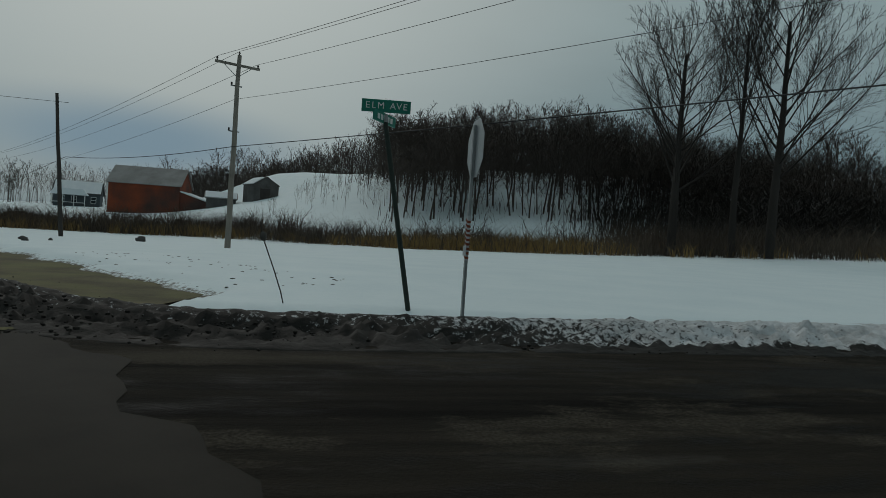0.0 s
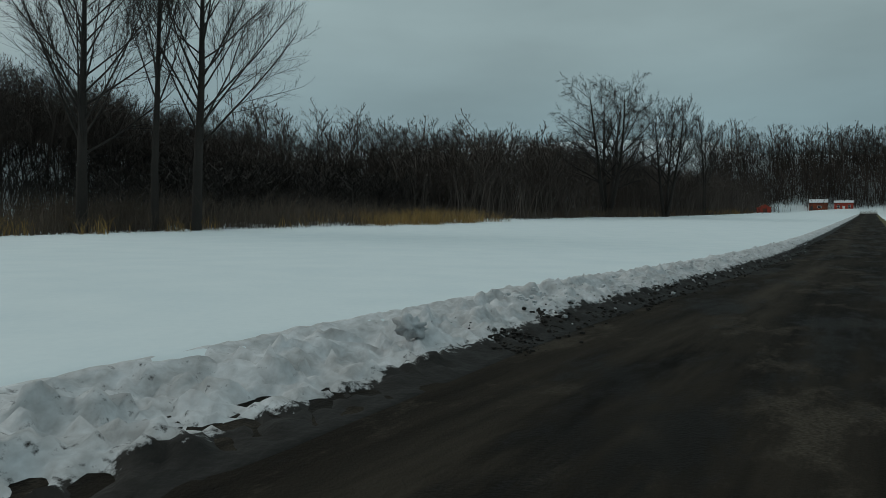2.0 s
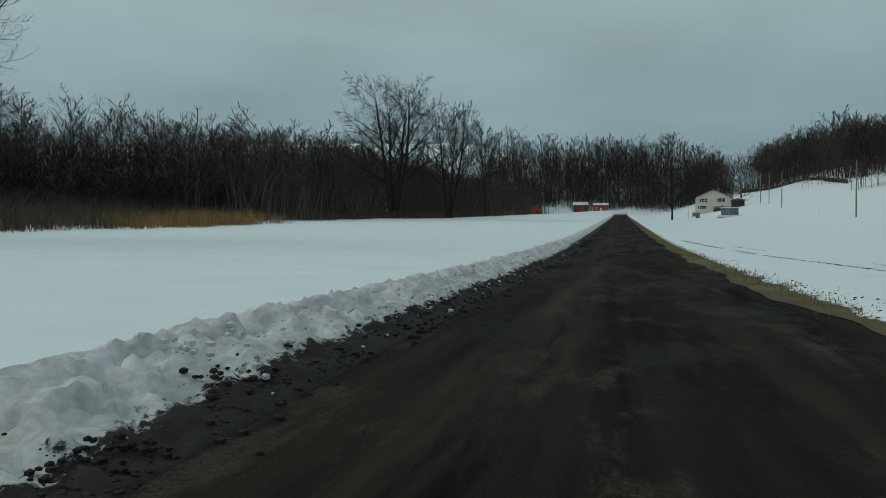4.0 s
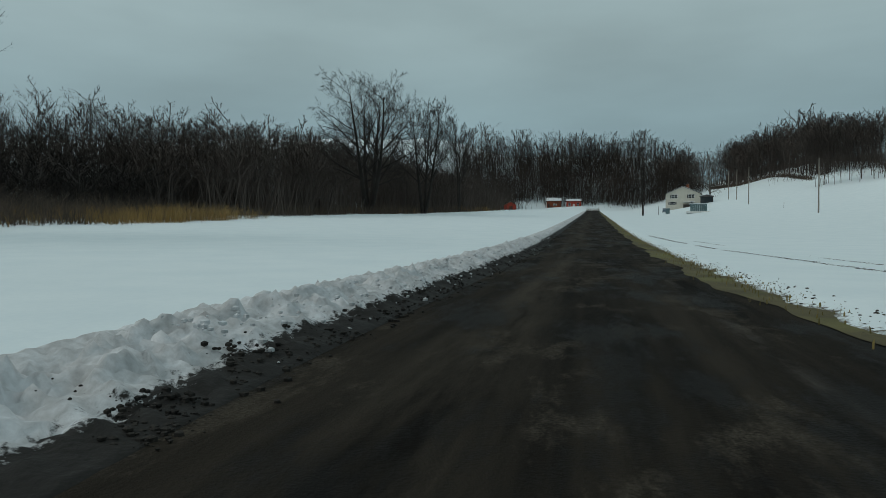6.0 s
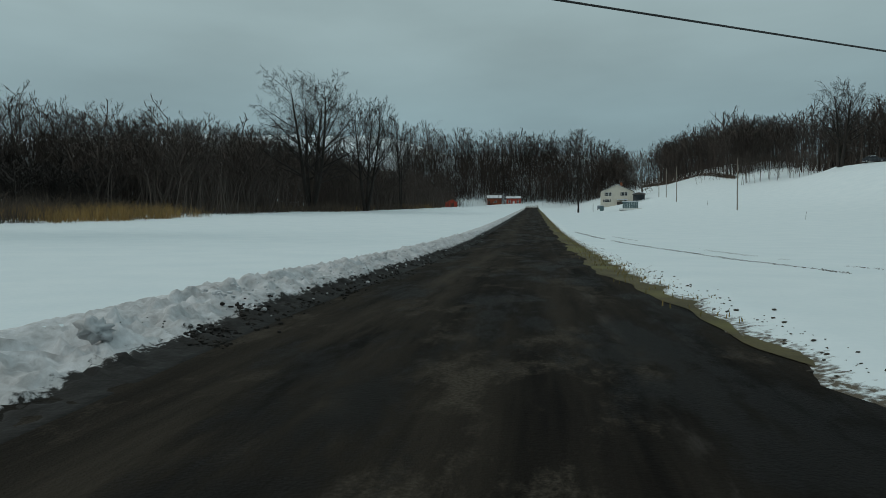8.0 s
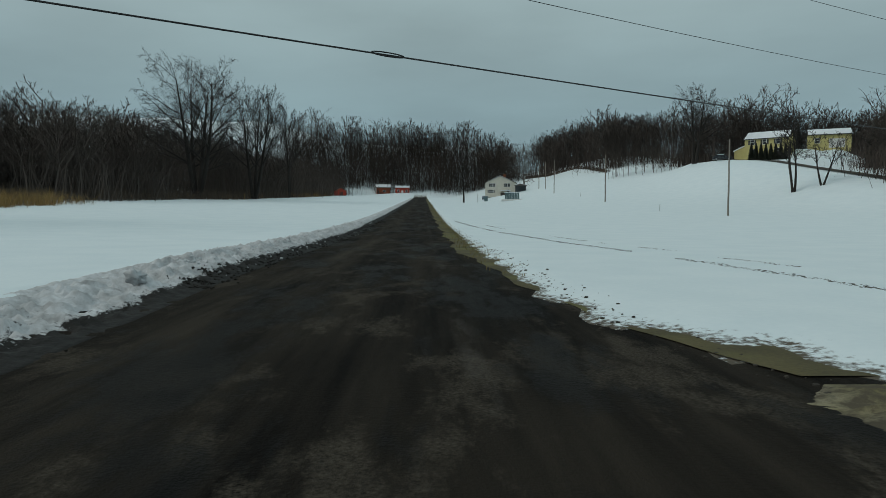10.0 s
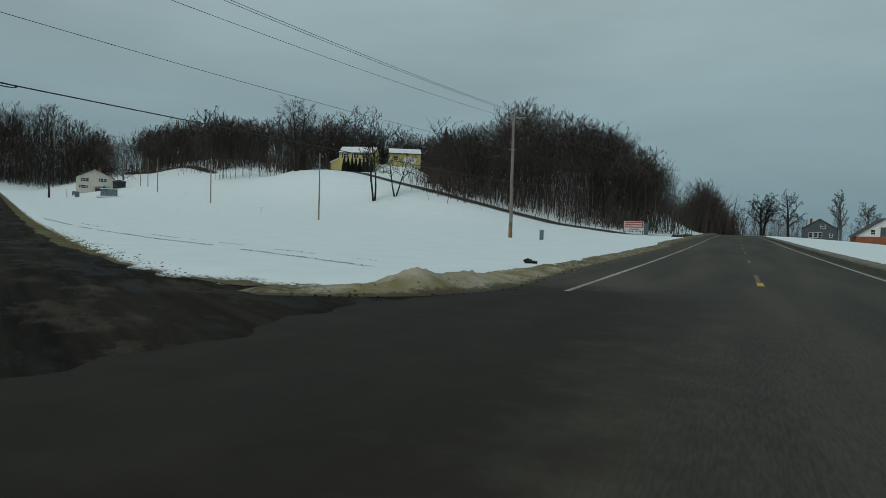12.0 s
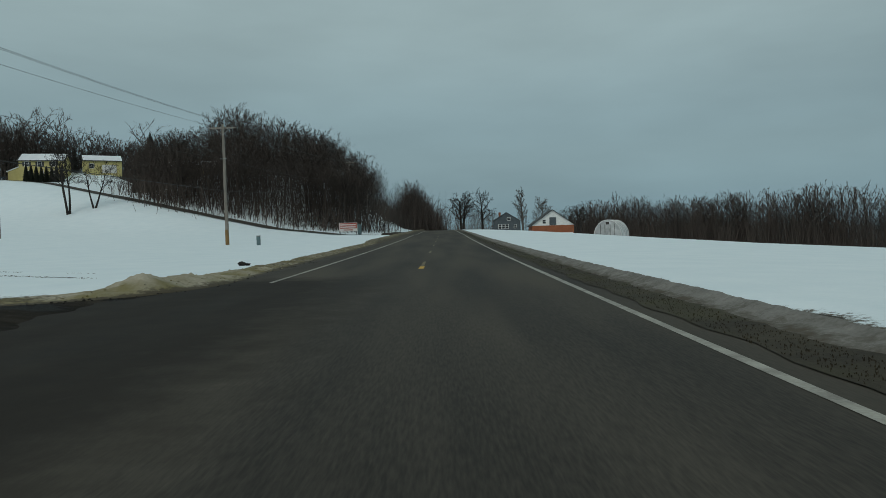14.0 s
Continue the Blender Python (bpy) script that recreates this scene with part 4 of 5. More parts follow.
# ---- woods ----
BARE, DISTANT, REMOTE = [], [], []
STYLE = dict(levels=3, segs=(4, 2, 1, 1), wob=(0.03, 0.055, 0.10, 0.18), taper=0.15, dome=0.85, lift=0.11, fork=0.95)
for k in range(10):
    rng = np.random.RandomState(100 + k)
    p = grow(rng, 0.95, 0.0085, limbs=14, kids=(8, 6), reach=0.31, thin=(0.34, 0.42, 0.6), clear=0.30 + 0.05 * (k % 4), spread=0.72 + 0.06 * (k % 5), **STYLE)
    BARE.append(branch_arrays(p, sides=lambda lv: (4, 2, 2, 2)[lv], least=0.0020, cones=2))
    p = grow(rng, 0.95, 0.0090, limbs=11, kids=(7, 5), reach=0.32, thin=(0.34, 0.45, 0.7), clear=0.28 + 0.05 * (k % 4), spread=0.74 + 0.06 * (k % 5), **STYLE)
    DISTANT.append(branch_arrays(p, sides=lambda lv: (3, 2, 2, 2)[lv], least=0.0029, cones=2))
    p = grow(rng, 0.95, 0.0095, limbs=9, kids=(5, 4), reach=0.33, thin=(0.34, 0.5, 0.7), clear=0.28 + 0.05 * (k % 4), spread=0.74 + 0.06 * (k % 5), **STYLE)
    REMOTE.append(branch_arrays(p, sides=lambda lv: (3, 2, 2, 2)[lv], least=0.0040, cones=2))


def saplings(places, per, seed):
    """Spots for the thin undergrowth between the trees."""
    rng = np.random.RandomState(seed)
    out = []
    for x, y in places:
        for _ in range(per):
            a, b = x + rng.normal(0, 4.0), y + rng.normal(0, 4.0)
            out.append((a, b, 0.0))
    P = np.array(out)
    P[:, 2] = ground_z(P[:, 0], P[:, 1])
    return P


def wood(name, spots, low, high, mat, label, seed=0, wide=1.0, under=14, tall=6.5, kit=None, shrink=lambda x, y: 1.0):
    rng = np.random.RandomState(seed)
    Vs, Qs, Ts, n0 = [], [], [], 0
    feet = laid(spots)[:, 2]
    for (x, y), foot in zip(spots, feet):
        V, Q, T = (kit or BARE)[rng.randint(10)]
        h = rng.uniform(low - 1.0, high + 0.5) * (0.97 + 0.26 * noise.noise(Vector((x * 0.03, y * 0.03, 7)))) * shrink(x, y)
        a = rng.rand() * 2 * np.pi
        c, s = math.cos(a), math.sin(a)
        W = V * h * np.array([wide, wide, 1])
        W[:, 0] += W[:, 2] * rng.normal(0, 0.06)
        W = np.stack([W[:, 0] * c - W[:, 1] * s + x, W[:, 0] * s + W[:, 1] * c + y, W[:, 2] + foot], 1)
        Vs.append(W)
        Qs.append(Q + n0)
        Ts.append(T + n0)
        n0 += len(V)
    if under:
        scatter_blades("undergrowth", saplings(spots, under, seed + 50), tall, 0.15 if tall >= 8 else 0.09, mat, "tangled leafless undergrowth in the wood", 0.7, seed + 90, "brush")
    ob = new(name, mesh_fast(name, np.concatenate(Vs), np.concatenate(Qs), np.concatenate(Ts), mat))
    return tagged(ob, label, "wood", kind="stuff")


def spots(seed, count, place, ok=lambda x, y: True):
    rng = np.random.RandomState(seed)
    out = []
    while len(out) < count:
        x, y = place(rng)
        if ok(x, y):
            out.append((x, y))
    return out


# the wooded ridge south-west of the field
def hillside(x, y):
    return -0.845 * x + 0.534 * y > 23 + 0.1 * (-82 - 0.534 * x - 0.845 * y)


def lower_west(x, y):
    """The hillside trees grow lower towards the thicket."""
    return 1 - 0.36 * float(smooth01((-0.845 * x + 0.534 * y - 72) / 42))


wood("ridge_wood", spots(1, 270, lambda g: elm_at(g.uniform(22, 110), -87 - 36 * g.rand()), hillside), 12.5, 18, WOODBARK, "bare dark deciduous wood on a snowy hillside", 1, wide=1.35, under=3, tall=2.5, shrink=lower_west)
wood("ridge_wood", spots(21, 330, lambda g: elm_at(g.uniform(22, 112), -118 - 62 * g.rand()), hillside), 12, 17.5, WOODBARK, "bare dark deciduous wood higher on the snowy hillside", 21, wide=1.35, under=16, tall=6.5, kit=DISTANT, shrink=lower_west)
wood("ridge_wood", spots(14, 230, lambda g: elm_at(g.uniform(-34, 44), -224 - 70 * g.rand())), 14, 19, WOODBARK, "dark bare wood behind the snowy spur", 14, wide=1.3, under=8, tall=6.0, kit=REMOTE)
wood("saplings", spots(24, 34, lambda g: elm_at(g.uniform(4, 24), -98 - 24 * g.rand())), 3.5, 6.5, PALEBARK, "thin pale saplings at the foot of the snowy spur", 24, wide=0.6, under=0, kit=DISTANT)
wood("ridge_wood", spots(2, 760, lambda g: (lambda s: elm_at(s, -46 + 6 * float(smooth01((s - 130) / 30)) - 78 * g.rand() ** 1.2))(g.uniform(105, 395))), 13, 18.5, WOODBARK, "bare dark deciduous wood along the field edge", 2, wide=1.35, under=26, tall=8.0, kit=DISTANT)
wood("ridge_wood", spots(15, 170, lambda g: elm_at(g.uniform(70, 140), -76 - 50 * g.rand())), 9.5, 12.5, WOODBARK, "dense bare trees where the hillside wood meets the field", 15, wide=1.3, under=30, tall=7.0, kit=DISTANT)
wood("end_wood", spots(3, 560, lambda g: elm_at(402 + 75 * g.rand() ** 1.4, g.uniform(-80, 62))), 17, 26, WOODBARK, "bare wood on the slope behind the red house", 3, wide=1.3, under=20, tall=9.0, kit=REMOTE)
wood("end_wood", spots(16, 26, lambda g: elm_at(g.uniform(392, 425), g.uniform(40, 60))), 19, 26, WOODBARK, "taller bare trees above the cream house", 16, under=10, tall=6.0, kit=REMOTE)
wood("hill_wood", spots(4, 480, lambda g: (lambda s: elm_at(s, 74 - 8 * float(smooth01((s - 290) / 40)) + 55 * g.rand() ** 1.2))(g.uniform(262, 420))), 17, 25, WOODBARK, "bare wood on the hilltop above the snowy slope", 4, wide=1.35, under=12, tall=6.0, kit=REMOTE)
wood("hill_wood", spots(5, 230, lambda g: (g.uniform(-160, -70), g.uniform(200, 245))), 18, 27, WOODBARK, "bare wood behind the yellow house", 5, wide=1.35, under=20, tall=8.0, kit=DISTANT)
def knoll_spot(g):
    x = g.uniform(-78, -14)
    return x, 120 + 0.6 * max(-x - 28, 0) + 1.2 * max(-x - 58, 0) + 85 * g.rand() ** 1.5


wood("roadside_wood", spots(6, 440, knoll_spot, lambda x, y: y < 225 and x < -14 - 2.5 * float(smooth01((y - 128) / 30))), 12.5, 16.2, WOODBARK, "bare wood on a knoll beside the main road", 6, wide=1.35, under=24, tall=6.5)
wood("roadside_wood", spots(7, 110, lambda g: (g.uniform(-15, -6.8), g.uniform(205, 380))), 16, 20, WOODBARK, "row of dense bare trees beside the main road", 7, wide=0.9, under=46, tall=11.0)
wood("far_wood", spots(8, 420, lambda g: (lambda k, d: (190 - 112 * k + d * 0.8, 185 + 300 * k + d * 0.5))(g.rand(), 45 * g.rand())), 22, 30, WOODBARK, "distant bare wood beyond the sloping field", 8, wide=1.2, under=44, tall=15.0, kit=REMOTE)
wood("far_wood", spots(9, 240, lambda g: (g.uniform(-150, 30), g.uniform(-300, -225))), 13, 18, PALEBARK, "thin bare wood behind the farm", 9, under=2, kit=REMOTE)
wood("far_wood", spots(10, 200, lambda g: (g.uniform(-120, 140), g.uniform(480, 560))), 14, 20, WOODBARK, "distant bare wood across the end of the road", 10, kit=REMOTE)

wood("copse", spots(11, 26, lambda g: (g.uniform(-163, -143), g.uniform(180, 192))), 7, 11, WOODBARK, "small copse of young bare trees on the slope", 11, under=0)
wood("far_wood", spots(13, 160, lambda g: (g.uniform(-150, -80), g.uniform(-225, -165))), 12, 17, WOODBARK, "bare wood behind the snowy rise", 13, kit=REMOTE)
wood("thicket", spots(12, 430, lambda g: elm_at(g.uniform(54, 122), -58 - 34 * g.rand())), 4.5, 8.5, DARKWOOD, "dark tangled thicket at the foot of the wood, with shade put into its colour", 12, wide=2.2, under=16, tall=3.5, kit=REMOTE)

# ---- reeds and brush along the field edge ----


def edge_r(s):
    return -39 + 3.2 * math.exp(-(((s - 72) / 28) ** 2)) - 26 * float(smooth01((40 - s) / 40)) + 6 * float(smooth01((s - 130) / 30))


rng = np.random.RandomState(21)
reeds, stems_, tall_ = [], [], []
for _ in range(44000):
    s = -25 + 330 * rng.rand() ** 1.7
    deep = rng.rand() ** 1.3 * (15 if s < 110 else 6)
    r = edge_r(s) - 0.4 - deep + rng.normal(0, 0.7) + 0.7 * math.sin(0.7 * s)
    x, y = elm_at(s, r)
    clump = noise.noise(Vector((x * 0.05, y * 0.05, 2))) + 0.7 * noise.noise(Vector((x * 0.45, y * 0.45, 8)))
    if clump + 0.16 - 0.40 * float(smooth01((s - 75) / 60)) > rng.rand() * 0.55:
        reeds.append((x, y))
        tall_.append(1.15 + 0.75 * clump)
scatter_blades("reeds", laid(reeds), np.clip(tall_, 0.35, 1.9), 0.06, REED, "tawny dry reeds and weeds along the field edge", 0.75, 5, "reeds")
tall_ = []
for _ in range(56000):
    s = -22 + 320 * rng.rand() ** 1.6
    r = edge_r(s) - 0.9 - (15 + 18 * float(smooth01((s - 45) / 20))) * rng.rand() ** 0.8 * float(1 - 0.6 * smooth01((s - 90) / 40))
    x, y = elm_at(s, r)
    clump = noise.noise(Vector((x * 0.12, y * 0.12, 5))) + 0.6 * noise.noise(Vector((x * 0.6, y * 0.6, 9)))
    if clump > rng.rand() - 0.75:
        stems_.append((x, y))
        tall_.append(1.6 + 2.0 * clump)
for _ in range(80):
    s = rng.uniform(-16, 75)
    r = edge_r(s) - 2.5 - 15 * rng.rand()
    high = rng.uniform(2.2, 3.6)
    for _k in range(48):
        stems_.append(elm_at(s + rng.normal(0, 0.7), r + rng.normal(0, 0.7)))
        tall_.append(high)
scatter_blades("brush", laid(stems_), np.clip(tall_, 0.5, 3.6), 0.06, BRUSH, "dark leafless brush below the wood", 0.95, 6, "brush")

hedge = []
for _ in range(2600):
    s = rng.uniform(255, 400)
    hedge.append(elm_at(s, 72 - 8 * float(smooth01((s - 290) / 40)) + rng.normal(0, 0.5)))
scatter_blades("hedge_brush", laid(hedge), 1.5, 0.12, BRUSH, "low dark brush along the foot of the hilltop wood", 0.9, 8, "brush")

# ---- poles and lines ----


def insulator(b, x, y, z):
    b.rope([(x, y, z), (x, y, z + 0.09), (x, y, z + 0.10), (x, y, z + 0.18)], [0.035, 0.04, 0.06, 0.03], 8)


def utility_pole(x, y, height, label, mat=None, arms=(), turn=0.0, lean=0.0, foot=False, r=0.15, brackets=(), z=None):
    """A round wooden pole; arms: heights of crossarms; brackets: heights of small side fittings."""
    z0 = gz(x, y) if z is None else z
    top = thing("utility_pole", x, y, z0, turn, label, "utility pole", "poles along the roads")
    if lean:
        top.matrix_world = pose(x, y, z0, 0, lean, turn)
    wood_ = mat or POLEWOOD
    b = Build()
    n = 6
    b.rope([(0, 0, -0.4)] + [(0.02 * math.sin(2.1 * i + x), 0, height * i / n) for i in range(1, n + 1)], [r] + [r * (1 - 0.35 * i / n) for i in range(1, n + 1)], 10)
    part("shaft", b, wood_, top, smooth=False)
    if foot:
        part("foot_band", Build().tube((0, 0, -0.3), (0, 0, 1.4), r + 0.006, r + 0.004, 12), BROWNPOLE, top, "ochre-stained foot")
    for h in arms:
        arm = part("crossarm", Build().box(-1.2, 1.2, -0.19, -0.08, h - 0.06, h + 0.06), wood_, top)
        for k in (-1, 1):
            part("brace", Build().tube((k * 0.75, -0.13, h - 0.05), (0, -0.12, h - 0.65), 0.02, 0.02, 5), METAL, arm)
            bb = Build()
            insulator(bb, k * 1.1, -0.135, h + 0.06)
            part("insulator", bb, DARKPOLE, arm)
        bb = Build()
        insulator(bb, 0, 0, height)
        part("insulator", bb, DARKPOLE, top)
    for h in brackets:
        br = part("bracket", Build().box(-0.30, 0.30, -0.20, -0.14, h - 0.03, h + 0.03), METAL, top)
        part("insulator", Build().tube((0.26, -0.17, h + 0.03), (0.26, -0.17, h + 0.17), 0.05, 0.05, 8), DARKPOLE, br)
    return top


utility_pole(-21.0, -21.3, 10.2, "weathered grey pole with a crossarm and braces", arms=(9.7,), turn=-8, brackets=(8.6, 6.2, 4.0), r=0.16)
utility_pole(-19.9, -46.0, 11.0, "dark leaning pole with one wire", DARKPOLE, lean=4.5, r=0.17)
utility_pole(-23.3, -96.5, 8.2, "dark distant pole with a crossarm", DARKPOLE, arms=(7.8,), turn=-5)
utility_pole(-26.5, -130.0, 8.5, "dark distant pole with a crossarm", DARKPOLE, arms=(8.0,), turn=-5)
utility_pole(-19.4, 62.4, 11.2, "tall weathered pole with a crossarm and stained foot", arms=(10.85,), turn=0, foot=True, r=0.17, brackets=(8.0,))
utility_pole(-18.6, 140.5, 11.4, "tall weathered pole with a crossarm beside the road", arms=(11.0,), turn=0, r=0.16)
utility_pole(-14.4, 134.5, 7.2, "short plain pole beside the road", r=0.12)
utility_pole(-60.0, 91.6, 10.3, "slim pale pole standing in the snowy slope", r=0.13)
utility_pole(-107.0, 119.0, 10.2, "slim pale pole standing in the snowy slope", r=0.14)
utility_pole(-161.5, 155.5, 10.4, "slim grey pole standing in the snowy slope", r=0.14)
utility_pole(-187.3, 175.6, 9.8, "slim grey pole on the upper slope", r=0.14)
utility_pole(-196.3, 180.6, 9.6, "grey pole with a box near the house", r=0.14, brackets=(5.0,))


def line_between(name, pts, radius, label, sag=0.6, n=28, category="power line"):
    """A wire hung from point to point, as one slack tube."""
    path = []
    for p, q in zip(pts[:-1], pts[1:]):
        p, q = Vector(p), Vector(q)
        for i in range(n):
            t = i / n
            path.append(p.lerp(q, t) - Vector((0, 0, 4 * sag * t * (1 - t))))
    path.append(Vector(pts[-1]))
    b = Build().rope(path, radius, 5)
    return tagged(part(name, b, WIRE), label, category)


def top_of(x, y, h):
    return gz(x, y) + h


P1Z, PGZ, PHZ, P0Z, PFZ = gz(-21, -21.3), gz(-19.4, 62.4), gz(-18.6, 140.5), gz(-19.9, -46), gz(-23.3, -96.5)
for dx in (-1.1, 1.1):
    line_between("power_line", [(-23.3 + dx, -96.6, PFZ + 8.0), (-21.0 + dx, -21.4, P1Z + 9.95), (-19.4 + dx, 62.3, PGZ + 11.1), (-18.6 + dx, 140.4, PHZ + 11.2), (-16 + dx, 230, PHZ + 11.0)], 0.011, "overhead power wire on the crossarms", 0.9)
line_between("power_line", [(-23.3, -96.5, PFZ + 8.3), (-21.0, -21.3, P1Z + 10.4), (-19.4, 62.4, PGZ + 11.4), (-18.6, 140.5, PHZ + 11.5)], 0.011, "overhead power wire on the pole tops", 0.9)
line_between("power_line", [(-23.3, -96.5, PFZ + 6.2), (-21.0, -21.5, P1Z + 7.9), (-19.4, 62.2, PGZ + 8.0), (-18.6, 140.3, PHZ + 8.0)], 0.010, "lower neutral wire between the poles", 1.0)
# the thick telephone cable with a splice loop
line_between("telephone_cable", [(-23.3, -96.4, PFZ + 3.9), (-19.9, -46.0, P0Z + 6.2), (-20.85, -21.3, P1Z + 5.35), (-19.25, 62.4, PGZ + 5.0), (-18.5, 140.5, PHZ + 5.2)], 0.021, "thick black telephone cable sagging between the poles", 0.3, 40, "cable")
line_between("power_line", [(-19.9, -46.0, P0Z + 10.4), (10.0, -52.0, P0Z + 9.6)], 0.016, "single wire crossing the road from the dark pole", 0.25, 12)
b = Build().rope([(-19.58, 16.2 + 0.42 * math.cos(2 * math.pi * k / 24), 4.98 + 0.045 * math.sin(2 * math.pi * k / 24)) for k in range(24)], 0.016, 5, True)
tagged(part("cable_loop", b, WIRE), "slack loop lashed below the telephone cable", "cable")

# ---- signs at the corner ----


def letters(text, size, mat, name, parent, at, thick=0.002):
    """Lettering in the built-in font, as a mesh standing in the plane x, z and facing -y."""
    cu = bpy.data.curves.new("lettering", "FONT")
    cu.body, cu.size, cu.extrude, cu.align_x, cu.align_y = text, size, thick, "CENTER", "CENTER"
    tmp = bpy.data.objects.new("lettering", cu)
    scene.collection.objects.link(tmp)
    dg = bpy.context.evaluated_depsgraph_get()
    me = bpy.data.meshes.new_from_object(tmp.evaluated_get(dg))
    bpy.data.objects.remove(tmp)
    bpy.data.curves.remove(cu)
    me.materials.clear()
    me.materials.append(mat)
    ob = new(name, me)
    ob.parent = parent
    ob.matrix_basis = pose(*at, 90, 0, 0)
    return ob


def facing(x, y, tx, ty):
    """The turn that points a thing's -y side at a place."""
    return math.degrees(math.atan2(tx - x, -(ty - y)))


sx, sy = -10.02, 5.14
t0 = facing(sx, sy, -3.8, 11.8)
sign = thing("street_sign", sx, sy, gz(sx, sy) - 0.1, t0, "green street-name sign on a leaning dark post", "street sign")
part("post", Build().tube((0, 0, -0.3), (-0.55, -0.02, 2.62), 0.035, 0.033, 10), GREENPOST, sign)
part("cap", Build().tube((-0.55, -0.02, 2.60), (-0.56, -0.02, 2.70), 0.045, 0.04, 10), METAL, sign)
blade = part("upper_blade", Build().box(-0.87, -0.23, -0.012, 0.012, 2.74, 2.90).box(-0.88, -0.22, -0.006, 0.006, 2.735, 2.905), SIGNGREEN, sign, "green name blade with white letters")
for ch, dx in (("E", -0.25), ("L", -0.165), ("M", -0.07), ("A", 0.09), ("V", 0.175), ("E", 0.255)):
    letters(ch, 0.125, WHITEPAINT, "letter", blade, (-0.55 + dx, -0.0145, 2.82))
low = part("lower_blade", Build().box(-0.34, 0.34, -0.01, 0.01, 0.0, 0.14), SIGNGREEN, sign, "green cross blade seen at a slant")
low.matrix_basis = pose(-0.56, -0.02, 2.58, 0, 0, 68)
for k in range(5):
    part("letter_bar", Build().box(-0.24 + 0.1 * k, -0.17 + 0.1 * k, -0.0135, -0.0105, 0.035, 0.105), WHITEPAINT, low)

sx, sy = -10.2, 5.9
stop = thing("stop_sign", sx, sy, gz(sx, sy) - 0.1, math.degrees(math.atan2(-0.845, -0.534)) , "octagonal stop sign seen from behind on a steel post", "stop sign")
stop.matrix_world = pose(sx, sy, gz(sx, sy) - 0.1, 0, 0, facing(sx, sy, sx - 8.45, sy + 5.34))
part("post", Build().box(-0.03, 0.03, 0.0, 0.035, -0.3, 2.75), METAL, stop, "galvanised channel post")
octo = [(0.405 * math.cos(math.radians(22.5 + 45 * i)), 2.45 + 0.405 * math.sin(math.radians(22.5 + 45 * i))) for i in range(8)]
pan = part("panel", Build().prism(octo, -0.012, -0.008), SIGNBACK, stop, "bare aluminium back of the panel")
part("face", Build().prism([(x * 0.985, 2.45 + (z - 2.45) * 0.985) for x, z in octo], -0.0135, -0.0121), REDPAINT, pan, "red sign face")
sl = Build()
for k in range(9):
    z = 1.02 + 0.058 * k
    sl.add([(-0.036, -0.004, z), (0.036, -0.004, z + 0.03), (0.036, -0.004, z + 0.06), (-0.036, -0.004, z + 0.03), (-0.036, 0.040, z), (0.036, 0.040, z + 0.03), (0.036, 0.040, z + 0.06), (-0.036, 0.040, z + 0.03)], [(0, 1, 2, 3), (7, 6, 5, 4), (0, 4, 5, 1), (1, 5, 6, 2), (2, 6, 7, 3), (3, 7, 4, 0)])
part("reflective_sleeve", Build().box(-0.034, 0.034, -0.003, 0.038, 1.0, 1.58), SIGNBACK, stop, "white sleeve under red slanted stripes")
part("stripes", sl, BARNRED, stop, "red slanted stripes")
part("plate", Build().box(-0.075, 0.075, 0.042, 0.048, 1.06, 1.19), SIGNBACK, stop, "small blank plate")

stake = thing("marker_stake", -8.68, 4.12, gz(-8.68, 4.12) - 0.1, facing(-8.68, 4.12, -3.8, 11.8), "thin bent marker stake with a round reflector", "marker stake")
zz = [(0.0, -0.1), (-0.09, 0.25), (-0.20, 0.55), (-0.30, 0.80), (-0.37, 0.98), (-0.40, 1.16)]
b = Build().rope([(p[0], 0, p[1]) for p in zz], 0.009, 6)
part("rod", b, DARKPOLE, stake)
part("reflector", Build().lump((-0.355, -0.01, 0.97), 0.045, 1.35, 3, 0.2, 10, 8), STONE, stake, "dark weathered reflector", True)

st = thing("pedestal", -15.6, 59.2, gz(-15.6, 59.2), 0, "grey utility pedestal box standing in the snow", "utility box")
part("case", Build().box(-0.14, 0.14, -0.14, 0.14, -0.2, 0.78), TEAL, st)
part("cap", Build().box(-0.16, 0.16, -0.16, 0.16, 0.78, 0.86), METAL, st)

# ---- buildings ----


def window(parent, x, z, w, h, y, shutters=None, cross=True):
    """A window on the face at y that looks towards -y."""
    fr = Build()
    t = 0.09
    fr.box(x - w / 2 - t, x + w / 2 + t, y - 0.06, y + 0.02, z + h / 2, z + h / 2 + t)
    fr.box(x - w / 2 - t, x + w / 2 + t, y - 0.09, y + 0.02, z - h / 2 - t, z - h / 2)
    for k in (-1, 1):
        fr.box(x + k * (w / 2 + t / 2) - t / 2, x + k * (w / 2 + t / 2) + t / 2, y - 0.06, y + 0.02, z - h / 2, z + h / 2)
    if cross:
        fr.box(x - w / 2, x + w / 2, y - 0.045, y + 0.0, z - 0.04, z + 0.04)
    win = part("window", fr, WHITEPAINT, parent)
    part("pane", Build().box(x - w / 2, x + w / 2, y - 0.03, y - 0.012, z - h / 2, z + h / 2), GLASS, win)
    if shutters:
        for k in (-1, 1):
            c = x + k * (w / 2 + 0.32)
            part("shutter", Build().box(c - 0.2, c + 0.2, y - 0.05, y - 0.004, z - h / 2, z + h / 2), shutters, win)
    return win


